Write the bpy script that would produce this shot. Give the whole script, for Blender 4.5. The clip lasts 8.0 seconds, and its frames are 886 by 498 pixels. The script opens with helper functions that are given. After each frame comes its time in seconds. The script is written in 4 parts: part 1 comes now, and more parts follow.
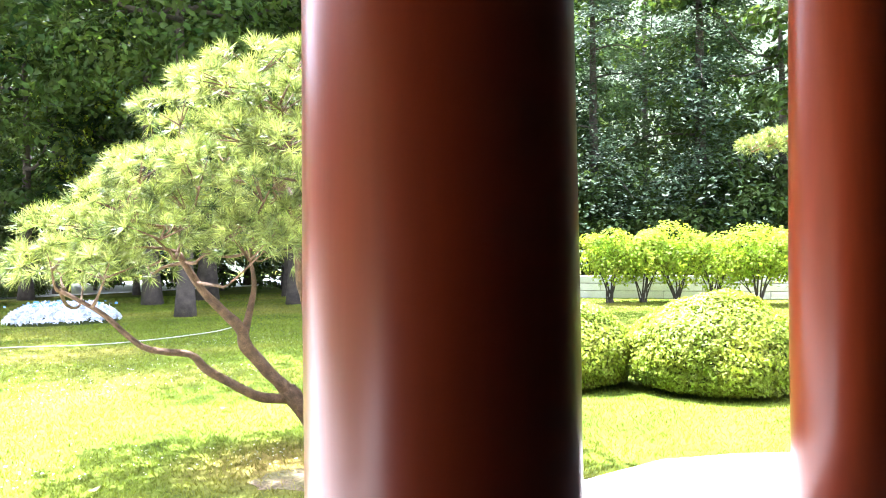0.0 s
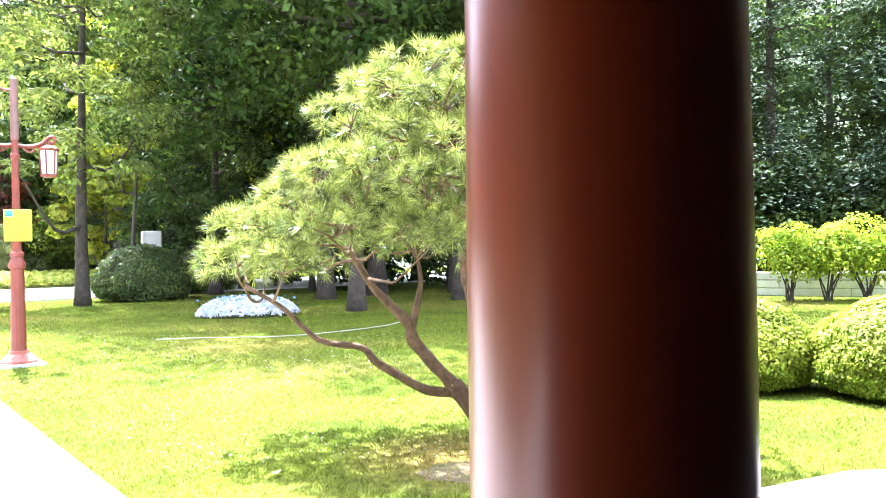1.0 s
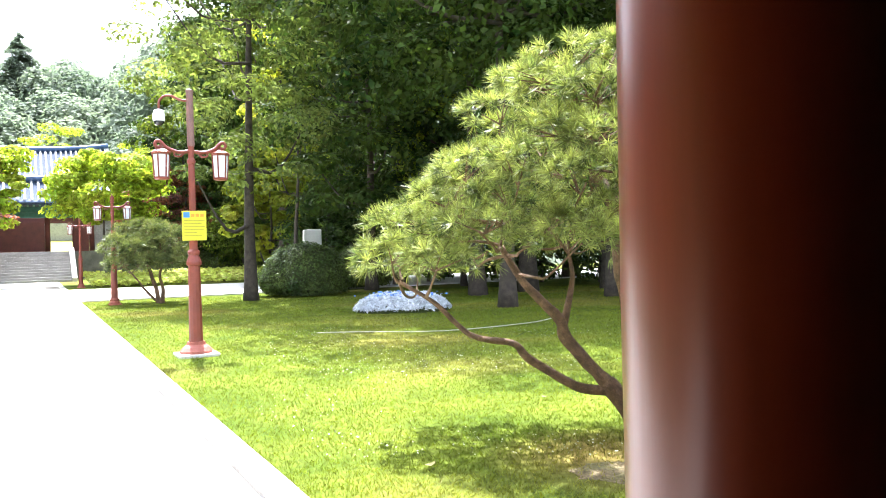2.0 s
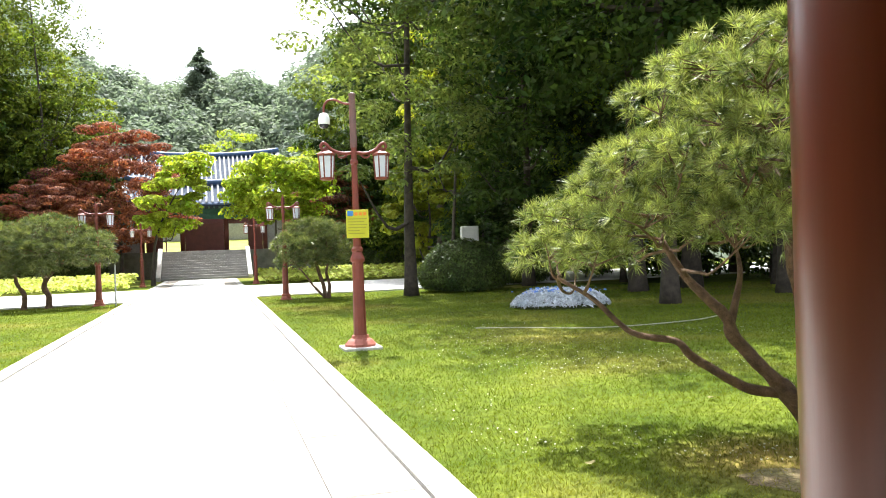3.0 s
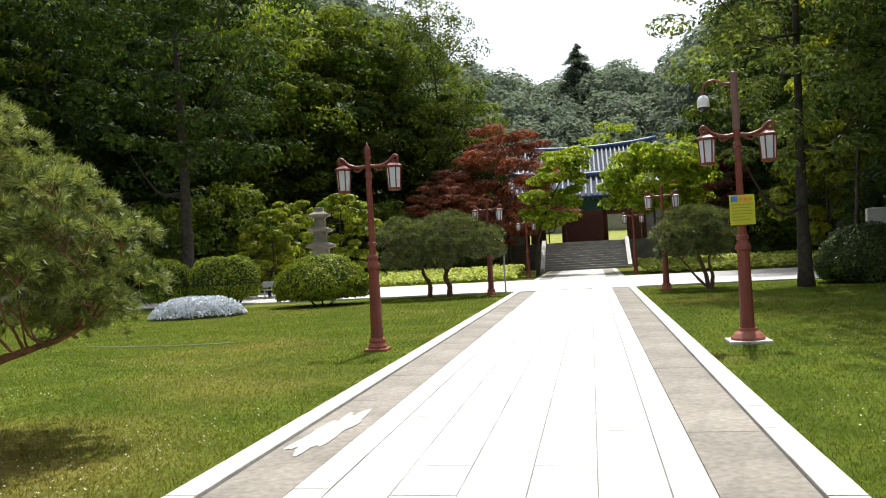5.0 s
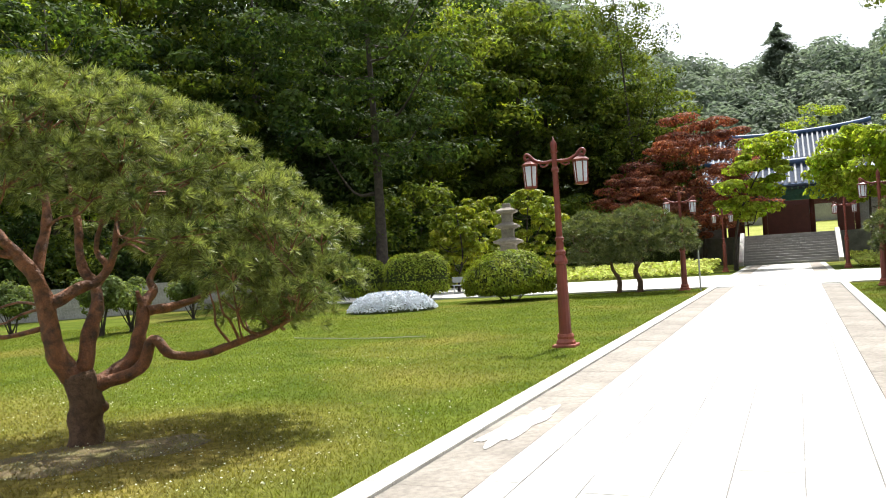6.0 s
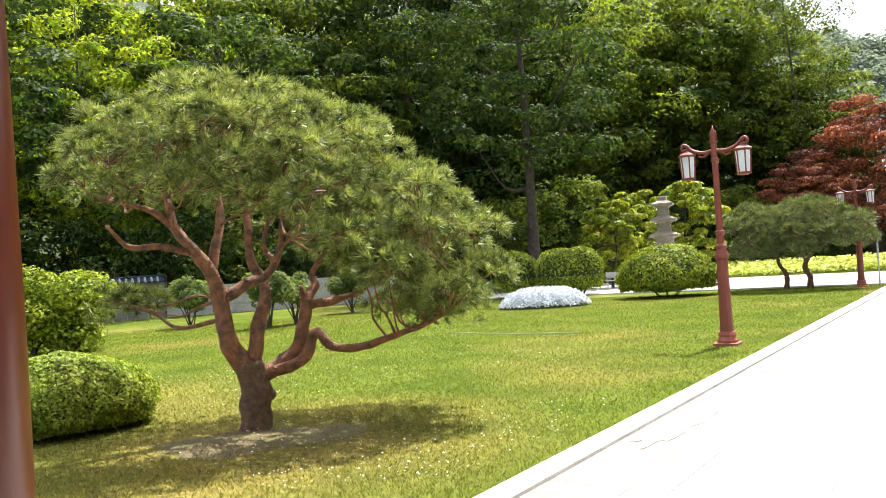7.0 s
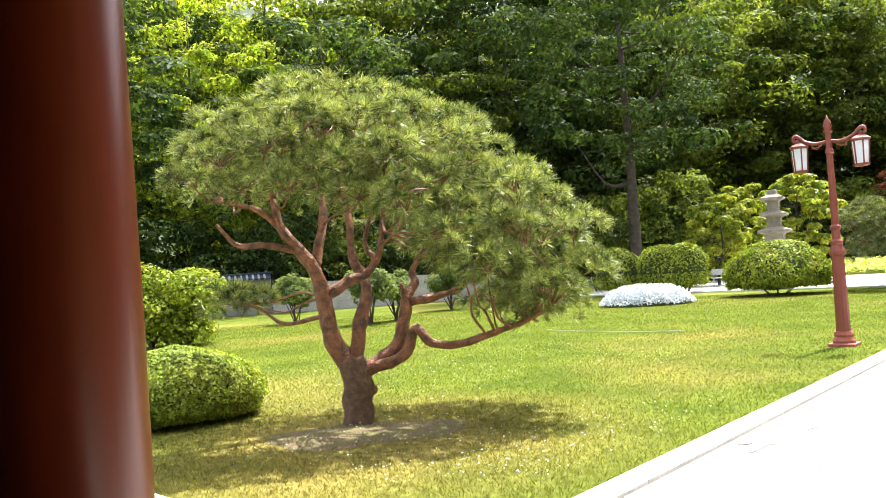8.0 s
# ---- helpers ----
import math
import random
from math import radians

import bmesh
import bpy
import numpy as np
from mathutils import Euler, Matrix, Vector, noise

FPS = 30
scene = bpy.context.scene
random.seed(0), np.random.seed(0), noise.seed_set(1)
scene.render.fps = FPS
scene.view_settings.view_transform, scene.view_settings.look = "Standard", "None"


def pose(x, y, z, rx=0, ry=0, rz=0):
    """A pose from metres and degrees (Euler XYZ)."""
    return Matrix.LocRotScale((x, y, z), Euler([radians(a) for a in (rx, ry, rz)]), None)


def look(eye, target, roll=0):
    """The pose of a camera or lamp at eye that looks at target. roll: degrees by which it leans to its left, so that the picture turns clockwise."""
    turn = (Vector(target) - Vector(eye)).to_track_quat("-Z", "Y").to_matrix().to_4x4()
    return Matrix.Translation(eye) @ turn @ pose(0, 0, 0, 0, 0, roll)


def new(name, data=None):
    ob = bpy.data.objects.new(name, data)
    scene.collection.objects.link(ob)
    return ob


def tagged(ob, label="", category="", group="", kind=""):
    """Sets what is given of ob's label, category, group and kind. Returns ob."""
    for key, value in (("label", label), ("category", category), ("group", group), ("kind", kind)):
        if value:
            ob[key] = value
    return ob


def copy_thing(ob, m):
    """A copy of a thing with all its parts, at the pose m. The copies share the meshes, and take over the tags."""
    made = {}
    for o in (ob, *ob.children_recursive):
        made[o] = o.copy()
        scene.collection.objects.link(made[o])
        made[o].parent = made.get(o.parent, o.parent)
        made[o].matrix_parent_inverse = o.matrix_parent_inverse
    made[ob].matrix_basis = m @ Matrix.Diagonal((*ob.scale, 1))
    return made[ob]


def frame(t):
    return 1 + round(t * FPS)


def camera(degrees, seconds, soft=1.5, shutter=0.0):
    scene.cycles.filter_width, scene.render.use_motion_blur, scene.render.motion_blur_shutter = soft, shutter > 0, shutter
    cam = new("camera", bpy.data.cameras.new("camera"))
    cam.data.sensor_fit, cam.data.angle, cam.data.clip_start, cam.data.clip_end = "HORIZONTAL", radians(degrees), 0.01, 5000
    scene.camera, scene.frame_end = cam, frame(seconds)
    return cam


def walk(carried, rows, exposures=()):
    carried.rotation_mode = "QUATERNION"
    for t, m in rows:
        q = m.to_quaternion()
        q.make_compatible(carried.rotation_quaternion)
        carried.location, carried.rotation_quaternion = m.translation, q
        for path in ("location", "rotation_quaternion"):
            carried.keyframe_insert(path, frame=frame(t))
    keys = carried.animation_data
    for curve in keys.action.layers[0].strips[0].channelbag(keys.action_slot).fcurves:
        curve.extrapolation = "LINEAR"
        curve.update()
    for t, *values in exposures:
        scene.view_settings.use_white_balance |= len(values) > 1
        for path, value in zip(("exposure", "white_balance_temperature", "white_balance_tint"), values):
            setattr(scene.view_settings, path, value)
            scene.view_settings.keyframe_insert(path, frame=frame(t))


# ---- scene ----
cam = camera(57.4, 8.0, 1.0)
EYE = 1.7
PATH = [  # seconds, yaw, pitch, roll: the camera turns on the spot
    (0.0, -49.28, 0.0, 0.75), (0.5, -43.54, -0.1, 0.96), (1.0, -37.73, -0.08, 1.09),
    (2.5, -21.66, -0.12, 1.80), (3.0, -16.01, -0.07, 2.03), (3.5, -10.69, -0.01, 2.28),
    (4.0, -3.85, 0.11, 2.59), (4.5, 3.69, 0.26, 2.87), (5.0, 10.39, 0.42, 3.11),
    (6.5, 29.12, 1.04, 3.67), (7.0, 34.35, 1.21, 3.73), (7.5, 40.72, 1.51, 3.87),
    (8.0, 41.35, 1.48, 3.82),
]
EXPOSURES = [(0.0, 3.4, 5500, 20), (1.0, 3.15, 5500, 19), (2.5, 1.95, 6000, 12), (3.5, 1.0, 6200, 10), (4.5, 0.1, 6200, 10), (5.0, 0.1, 6200, 10),
             (6.5, 0.95, 6200, 12), (7.0, 1.2, 6200, 13), (8.0, 1.6, 6200, 14)]
walk(cam, [(t, pose(0, 0, EYE, 90 + pitch, roll, yaw)) for t, yaw, pitch, roll in PATH], EXPOSURES)

# ---- light: high summer sun beyond the far gate, clear sky ----
SUN_AZ, SUN_EL = 8.0, 65.0
world = bpy.data.worlds.new("sky")
scene.world = world
world.use_nodes = True
wn = world.node_tree.nodes
sky = wn.new("ShaderNodeTexSky")
sky.sky_type, sky.sun_disc = "NISHITA", False
sky.sun_elevation, sky.sun_rotation = radians(SUN_EL), radians(SUN_AZ)
sky.dust_density, sky.air_density = 4.0, 1.0
wn["Background"].inputs["Strength"].default_value = 0.15
haze = wn.new("ShaderNodeHueSaturation")  # summer haze: a whitish sky all round
haze.inputs["Saturation"].default_value, haze.inputs["Value"].default_value = 0.22, 1.25
world.node_tree.links.new(sky.outputs[0], haze.inputs["Color"])
world.node_tree.links.new(haze.outputs[0], wn["Background"].inputs["Color"])
sun_data = bpy.data.lights.new("sun", "SUN")
sun_data.energy, sun_data.angle, sun_data.color = 5.0, radians(0.6), (1.0, 0.95, 0.86)
sun = new("sun", sun_data)
sa, se = radians(SUN_AZ), radians(SUN_EL)
sun.matrix_world = look((0, 0, 60), (-60 * math.sin(sa) * math.cos(se), -60 * math.cos(sa) * math.cos(se), 60 - 60 * math.sin(se)))

RNG = np.random.default_rng(7)


def polar(az, d):
    """The place at a bearing (degrees right of the path's line) and a distance from the eye."""
    a = radians(az)
    return d * math.sin(a), d * math.cos(a)


# ---- materials ----
def surf(name, c1, c2, scale=2.0, rough=0.7, bump=0.15, bscale=60.0, metal=0.0, rand="", amount=0.35, trans=0.0,
         tcol=None, coat=0.0, fine=0.3, stretch=None, spec=0.5, dry=None):
    """A procedural surface: two colours mixed at two scales, chance per piece or island, relief and, for leaves, light that passes through."""
    m = bpy.data.materials.new(name)
    m.use_nodes = True
    nt = m.node_tree
    n, link = nt.nodes, nt.links.new
    bsdf = n["Principled BSDF"]
    co = n.new("ShaderNodeTexCoord")
    src = co.outputs["Object"]
    if stretch:
        mp = n.new("ShaderNodeMapping")
        mp.inputs["Scale"].default_value = stretch
        link(src, mp.inputs["Vector"])
        src = mp.outputs["Vector"]
    big = n.new("ShaderNodeTexNoise")
    big.inputs["Scale"].default_value, big.inputs["Detail"].default_value = scale, 5
    link(src, big.inputs["Vector"])
    small = n.new("ShaderNodeTexNoise")
    small.inputs["Scale"].default_value, small.inputs["Detail"].default_value = scale * 14, 3
    link(src, small.inputs["Vector"])
    ramp = n.new("ShaderNodeValToRGB")
    ramp.color_ramp.elements[0].position, ramp.color_ramp.elements[1].position = 0.33, 0.68
    ramp.color_ramp.elements[0].color, ramp.color_ramp.elements[1].color = (*c1, 1), (*c2, 1)
    link(big.outputs["Fac"], ramp.inputs["Fac"])
    hsv = n.new("ShaderNodeHueSaturation")
    tone = ramp.outputs["Color"]
    if dry:
        patch = n.new("ShaderNodeTexNoise")
        patch.inputs["Scale"].default_value, patch.inputs["Detail"].default_value = 0.23, 4
        link(src, patch.inputs["Vector"])
        pr = n.new("ShaderNodeMapRange")
        pr.inputs["From Min"].default_value, pr.inputs["From Max"].default_value = 0.5, 0.68
        pr.inputs["To Max"].default_value = 0.4
        link(patch.outputs["Fac"], pr.inputs["Value"])
        worn = pr.outputs["Result"]
        for spot, reach in (((-6.2, 5.8, 0.0), 3.3), ((4.1, 5.1, 0.0), 1.1)):  # thin dry grass under the two pines
            off = n.new("ShaderNodeVectorMath")
            off.operation = "DISTANCE"
            off.inputs[1].default_value = spot
            link(src, off.inputs[0])
            near = n.new("ShaderNodeMapRange")
            near.inputs["From Min"].default_value, near.inputs["From Max"].default_value = reach * 0.3, reach
            near.inputs["To Min"].default_value, near.inputs["To Max"].default_value = 1.35, 0.0
            link(off.outputs["Value"], near.inputs["Value"])
            mott = n.new("ShaderNodeMath")
            mott.operation = "MULTIPLY"
            link(near.outputs["Result"], mott.inputs[0])
            link(big.outputs["Fac"], mott.inputs[1])
            both = n.new("ShaderNodeMath")
            both.operation, both.use_clamp = "ADD", True
            link(worn, both.inputs[0])
            link(mott.outputs["Value"], both.inputs[1])
            worn = both.outputs["Value"]
        blend = n.new("ShaderNodeMix")
        blend.data_type = "RGBA"
        link(worn, blend.inputs["Factor"])
        link(tone, blend.inputs["A"])
        blend.inputs["B"].default_value = (*dry, 1)
        tone = blend.outputs["Result"]
    link(tone, hsv.inputs["Color"])
    val = n.new("ShaderNodeMapRange")
    val.inputs["From Min"].default_value, val.inputs["From Max"].default_value = 0.25, 0.75
    val.inputs["To Min"].default_value, val.inputs["To Max"].default_value = 1 - fine, 1 + fine
    link(small.outputs["Fac"], val.inputs["Value"])
    out = val.outputs["Result"]
    if rand:
        if rand == "object":
            r = n.new("ShaderNodeObjectInfo").outputs["Random"]
        else:
            r = n.new("ShaderNodeNewGeometry").outputs["Random Per Island"]
        rv = n.new("ShaderNodeMapRange")
        rv.inputs["To Min"].default_value, rv.inputs["To Max"].default_value = 1 - amount, 1 + amount
        link(r, rv.inputs["Value"])
        mul = n.new("ShaderNodeMath")
        mul.operation = "MULTIPLY"
        link(out, mul.inputs[0])
        link(rv.outputs["Result"], mul.inputs[1])
        out = mul.outputs["Value"]
        if rand == "island":
            hue = n.new("ShaderNodeMapRange")
            hue.inputs["To Min"].default_value, hue.inputs["To Max"].default_value = 0.485, 0.512
            link(r, hue.inputs["Value"])
            link(hue.outputs["Result"], hsv.inputs["Hue"])
    link(out, hsv.inputs["Value"])
    link(hsv.outputs["Color"], bsdf.inputs["Base Color"])
    bsdf.inputs["Roughness"].default_value, bsdf.inputs["Metallic"].default_value = rough, metal
    bsdf.inputs["Specular IOR Level"].default_value = spec
    if coat:
        bsdf.inputs["Coat Weight"].default_value, bsdf.inputs["Coat Roughness"].default_value = coat, 0.18
    if bump:
        bn = n.new("ShaderNodeTexNoise")
        bn.inputs["Scale"].default_value, bn.inputs["Detail"].default_value = bscale, 4
        link(src, bn.inputs["Vector"])
        bp = n.new("ShaderNodeBump")
        bp.inputs["Strength"].default_value, bp.inputs["Distance"].default_value = bump, 0.02
        link(bn.outputs["Fac"], bp.inputs["Height"])
        link(bp.outputs["Normal"], bsdf.inputs["Normal"])
    if trans:
        tr = n.new("ShaderNodeBsdfTranslucent")
        mixc = n.new("ShaderNodeMix")
        mixc.data_type, mixc.blend_type = "RGBA", "MULTIPLY"
        mixc.inputs["Factor"].default_value = 1.0
        link(hsv.outputs["Color"], mixc.inputs["A"])
        mixc.inputs["B"].default_value = (*(tcol or (1.5, 1.5, 0.6)), 1)
        link(mixc.outputs["Result"], tr.inputs["Color"])
        mx = n.new("ShaderNodeMixShader")
        mx.inputs["Fac"].default_value = trans
        link(bsdf.outputs[0], mx.inputs[1])
        link(tr.outputs[0], mx.inputs[2])
        link(mx.outputs[0], n["Material Output"].inputs["Surface"])
    return m


M = dict(
    lawn=surf("lawn", (0.05, 0.078, 0.009), (0.112, 0.138, 0.017), 0.8, 0.95, 0.6, 60, fine=0.45, spec=0.05, dry=(0.24, 0.18, 0.055)),
    blade=surf("grass_blade", (0.098, 0.138, 0.012), (0.158, 0.188, 0.023), 0.6, 0.55, 0, rand="island", trans=0.35, spec=0.1, dry=(0.28, 0.21, 0.07)),
    straw=surf("dry_grass", (0.19, 0.15, 0.06), (0.11, 0.12, 0.03), 1.2, 0.9, 0.4, 50),
    soil=surf("bare_soil", (0.15, 0.105, 0.055), (0.125, 0.115, 0.035), 3.5, 0.95, 0.9, 30, fine=0.5),
    slab=surf("pale_granite", (0.50, 0.49, 0.46), (0.60, 0.59, 0.56), 1.5, 0.75, 0.2, 90, rand="object", amount=0.10, fine=0.12),
    kerb=surf("kerb_granite", (0.46, 0.45, 0.42), (0.56, 0.55, 0.51), 2.5, 0.8, 0.3, 70, rand="object", amount=0.09, fine=0.18),
    panel=surf("grey_concrete", (0.20, 0.18, 0.15), (0.285, 0.255, 0.215), 1.1, 0.85, 0.3, 60, rand="object", amount=0.12, fine=0.25),
    joint=surf("joint_mortar", (0.20, 0.195, 0.18), (0.30, 0.29, 0.27), 4, 0.95, 0.4, 60),
    road=surf("pale_concrete_road", (0.42, 0.41, 0.39), (0.54, 0.53, 0.50), 0.4, 0.85, 0.2, 40),
    lacquer=surf("red_lacquer", (0.132, 0.018, 0.004), (0.168, 0.025, 0.005), 1.3, 0.34, 0.05, 14, coat=0.12, spec=0.3, fine=0.12, stretch=(1, 1, 0.12)),
    lamp_red=surf("red_brown_paint", (0.20, 0.043, 0.026), (0.155, 0.033, 0.021), 6, 0.45, 0.08, 60, fine=0.12),
    lamp_foot=surf("worn_red_paint", (0.36, 0.11, 0.075), (0.27, 0.075, 0.05), 9, 0.6, 0.15, 60),
    pole_grey=surf("dull_brown_pole", (0.20, 0.10, 0.085), (0.15, 0.085, 0.075), 6, 0.5, 0.05, 60),
    glass=surf("milk_glass", (0.76, 0.81, 0.85), (0.82, 0.86, 0.89), 3, 0.3, 0, fine=0.03, trans=0.5, tcol=(1, 1, 1)),
    white=surf("white_plastic", (0.75, 0.76, 0.77), (0.82, 0.82, 0.82), 4, 0.35, 0, fine=0.04),
    smoke=surf("smoked_dome", (0.02, 0.02, 0.025), (0.03, 0.03, 0.035), 4, 0.08, 0, fine=0.05),
    sign=surf("yellow_sign_board", (0.52, 0.50, 0.02), (0.58, 0.55, 0.035), 5, 0.5, 0, fine=0.05),
    blue=surf("sign_blue", (0.05, 0.20, 0.50), (0.07, 0.24, 0.55), 8, 0.5, 0, fine=0.05),
    orange=surf("sign_orange", (0.75, 0.24, 0.02), (0.8, 0.28, 0.03), 8, 0.5, 0, fine=0.05),
    print=surf("sign_print", (0.30, 0.30, 0.03), (0.36, 0.34, 0.03), 8, 0.6, 0, fine=0.05),
    stone=surf("weathered_granite", (0.19, 0.165, 0.13), (0.30, 0.265, 0.215), 3.5, 0.9, 0.5, 40, fine=0.3),
    # stone colour lowered to hold the shade under the trees
    darkstone=surf("shade_dark_stone", (0.10, 0.10, 0.085), (0.17, 0.165, 0.145), 1.8, 0.9, 0.5, 25, rand="object", amount=0.25),
    step=surf("grey_step_stone", (0.24, 0.235, 0.225), (0.32, 0.31, 0.30), 1.5, 0.85, 0.3, 40, rand="object", amount=0.08),
    plaster=surf("grey_plaster", (0.28, 0.27, 0.25), (0.38, 0.37, 0.34), 1.0, 0.9, 0.2, 20),
    tile=surf("blue_grey_roof_tile", (0.022, 0.032, 0.055), (0.036, 0.05, 0.078), 2.0, 0.8, 0.2, 30, rand="object", amount=0.15, spec=0.15),
    tile_row=surf("pale_tile_row", (0.22, 0.235, 0.25), (0.30, 0.31, 0.32), 2.0, 0.6, 0.2, 30, rand="object", amount=0.1, spec=0.3),
    ridge=surf("blue_ridge_tile", (0.04, 0.085, 0.19), (0.07, 0.12, 0.24), 2.0, 0.5, 0.2, 30),
    dancheong=surf("green_painted_timber", (0.03, 0.12, 0.095), (0.05, 0.17, 0.13), 4.0, 0.6, 0.1, 30),
    gate_red=surf("dark_red_timber", (0.12, 0.032, 0.024), (0.17, 0.045, 0.03), 2.0, 0.55, 0.1, 30),
    # near black, so the unseen gate interior throws little light on the columns
    ceiling=surf("unseen_dark_ceiling", (0.03, 0.016, 0.01), (0.045, 0.025, 0.016), 1.5, 0.8, 0.2, 30),
    wallin=surf("unseen_dark_wall", (0.02, 0.012, 0.009), (0.03, 0.018, 0.012), 1.5, 0.8, 0.1, 30),
    floor=surf("unseen_dark_floor", (0.03, 0.028, 0.026), (0.045, 0.042, 0.04), 1.0, 0.8, 0.2, 30),
    pinebark=surf("red_pine_bark", (0.33, 0.135, 0.06), (0.09, 0.048, 0.032), 11, 0.6, 1.0, 35, fine=0.6),
    trunkbark=surf("grey_brown_pine_bark", (0.09, 0.055, 0.035), (0.20, 0.12, 0.07), 13, 0.9, 1.0, 30, fine=0.6),
    bark=surf("dark_bark", (0.035, 0.028, 0.022), (0.075, 0.06, 0.045), 5, 0.95, 0.9, 25, fine=0.4),
    # pale and dark tones at tuft scale put sunlit glints and shade into colour
    needle=surf("pine_needle", (0.06, 0.095, 0.03), (0.38, 0.42, 0.14), 5.0, 0.4, 0, rand="island", amount=0.5, trans=0.32, tcol=(1.25, 1.25, 0.55), spec=0.35),
    needle_far=surf("dark_pine_needle", (0.05, 0.075, 0.03), (0.20, 0.22, 0.085), 3.0, 0.45, 0, rand="island", amount=0.45, trans=0.25, spec=0.25),
    leaf=surf("broad_leaf", (0.025, 0.05, 0.011), (0.17, 0.21, 0.035), 0.5, 0.55, 0, rand="island", amount=0.4, trans=0.45, spec=0.08, fine=0.2),
    leaf_dark=surf("dark_leaf", (0.014, 0.033, 0.011), (0.085, 0.125, 0.034), 0.5, 0.55, 0, rand="island", amount=0.4, trans=0.35, spec=0.08, fine=0.2),
    fir_leaf=surf("fir_leaf", (0.03, 0.055, 0.03), (0.07, 0.105, 0.052), 0.6, 0.55, 0, rand="island", amount=0.25, trans=0.25, tcol=(1.2, 1.3, 0.8), spec=0.12, fine=0.15),
    leaf_feather=surf("feathery_leaf", (0.075, 0.11, 0.04), (0.19, 0.23, 0.085), 0.5, 0.55, 0, rand="island", amount=0.4, trans=0.5, spec=0.1, fine=0.2),
    leaf_lime=surf("lime_leaf", (0.17, 0.25, 0.025), (0.32, 0.36, 0.05), 0.8, 0.5, 0, rand="island", amount=0.45, trans=0.58, spec=0.12),
    leaf_yellow=surf("yellow_leaf", (0.27, 0.28, 0.025), (0.12, 0.18, 0.03), 0.9, 0.45, 0, rand="island", amount=0.4, trans=0.5, spec=0.2),
    leaf_red=surf("maple_red_leaf", (0.34, 0.145, 0.07), (0.105, 0.05, 0.048), 0.4, 0.5, 0, rand="island", amount=0.45, trans=0.4, tcol=(1.35, 0.82, 0.5), spec=0.12),
    bush=surf("clipped_leaf", (0.18, 0.245, 0.025), (0.31, 0.355, 0.045), 1.6, 0.5, 0, rand="island", amount=0.6, trans=0.3, spec=0.15),
    bush_dark=surf("yew_leaf", (0.04, 0.07, 0.02), (0.11, 0.15, 0.04), 1.2, 0.45, 0, rand="island", amount=0.45, trans=0.25, spec=0.2),
    bush_far=surf("box_leaf", (0.12, 0.175, 0.014), (0.27, 0.31, 0.03), 1.4, 0.5, 0, rand="island", amount=0.5, trans=0.28, spec=0.12),
    # dark colour of the solid cores puts the shade behind the leaves into paint
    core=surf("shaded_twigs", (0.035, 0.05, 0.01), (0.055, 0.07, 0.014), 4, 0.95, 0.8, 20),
    silver=surf("silver_leaf", (0.60, 0.65, 0.70), (0.80, 0.83, 0.86), 3, 0.6, 0, rand="island", amount=0.3, trans=0.25, tcol=(1, 1, 1), spec=0.12),
    petal_blue=surf("blue_petal", (0.12, 0.28, 0.75), (0.18, 0.36, 0.8), 3, 0.6, 0, rand="island", amount=0.2, trans=0.2, tcol=(1, 1, 1)),
    hosta=surf("hosta_leaf", (0.40, 0.46, 0.08), (0.52, 0.56, 0.14), 0.8, 0.5, 0, rand="island", amount=0.3, trans=0.35, tcol=(1.2, 1.2, 0.7), spec=0.12),
    clover=surf("clover_head", (0.42, 0.45, 0.28), (0.56, 0.58, 0.42), 5, 0.7, 0, rand="island", amount=0.25, spec=0.1),
    hill=surf("wooded_slope", (0.025, 0.042, 0.016), (0.04, 0.058, 0.022), 0.05, 0.95, 0.5, 1.0),
    # greyed, lightened base colour stands in for haze over the far hill
    hazed_leaf=surf("hazed_hillside_leaf", (0.135, 0.175, 0.13), (0.195, 0.23, 0.17), 0.04, 0.6, 0, rand="island", amount=0.12, trans=0.5, tcol=(1.15, 1.2, 0.95), spec=0.1, fine=0.12),
    plaster_pale=surf("pale_plaster", (0.30, 0.30, 0.28), (0.40, 0.39, 0.37), 1.0, 0.9, 0.1, 20),
    hose=surf("pale_hose", (0.32, 0.34, 0.22), (0.42, 0.43, 0.3), 5, 0.6, 0),
    steel=surf("painted_steel", (0.30, 0.32, 0.31), (0.38, 0.39, 0.38), 5, 0.5, 0),
)


# ---- mesh helpers ----
def part(name, bm, material, parent=None, label="", smooth=False):
    """Links a bmesh as one mesh object, under a thing or a part."""
    me = bpy.data.meshes.new(name)
    bm.to_mesh(me)
    bm.free()
    if smooth:
        me.polygons.foreach_set("use_smooth", [True] * len(me.polygons))
    me.materials.append(M[material])
    ob = new(name, me)
    if parent:
        ob.parent = parent
    if label:
        tagged(ob, label)
    return ob


def cloud(name, verts, faces, material, parent=None, label=""):
    """A mesh of very many small faces, straight from arrays."""
    me = bpy.data.meshes.new(name)
    verts, faces = np.asarray(verts, np.float32), np.asarray(faces, np.int32)
    k = faces.shape[1]
    me.vertices.add(len(verts))
    me.vertices.foreach_set("co", verts.ravel())
    me.loops.add(faces.size)
    me.loops.foreach_set("vertex_index", faces.ravel())
    me.polygons.add(len(faces))
    me.polygons.foreach_set("loop_start", np.arange(0, faces.size, k, dtype=np.int32))
    me.update(calc_edges=True)
    me.materials.append(M[material])
    ob = new(name, me)
    if parent:
        ob.parent = parent
    if label:
        tagged(ob, label)
    return ob


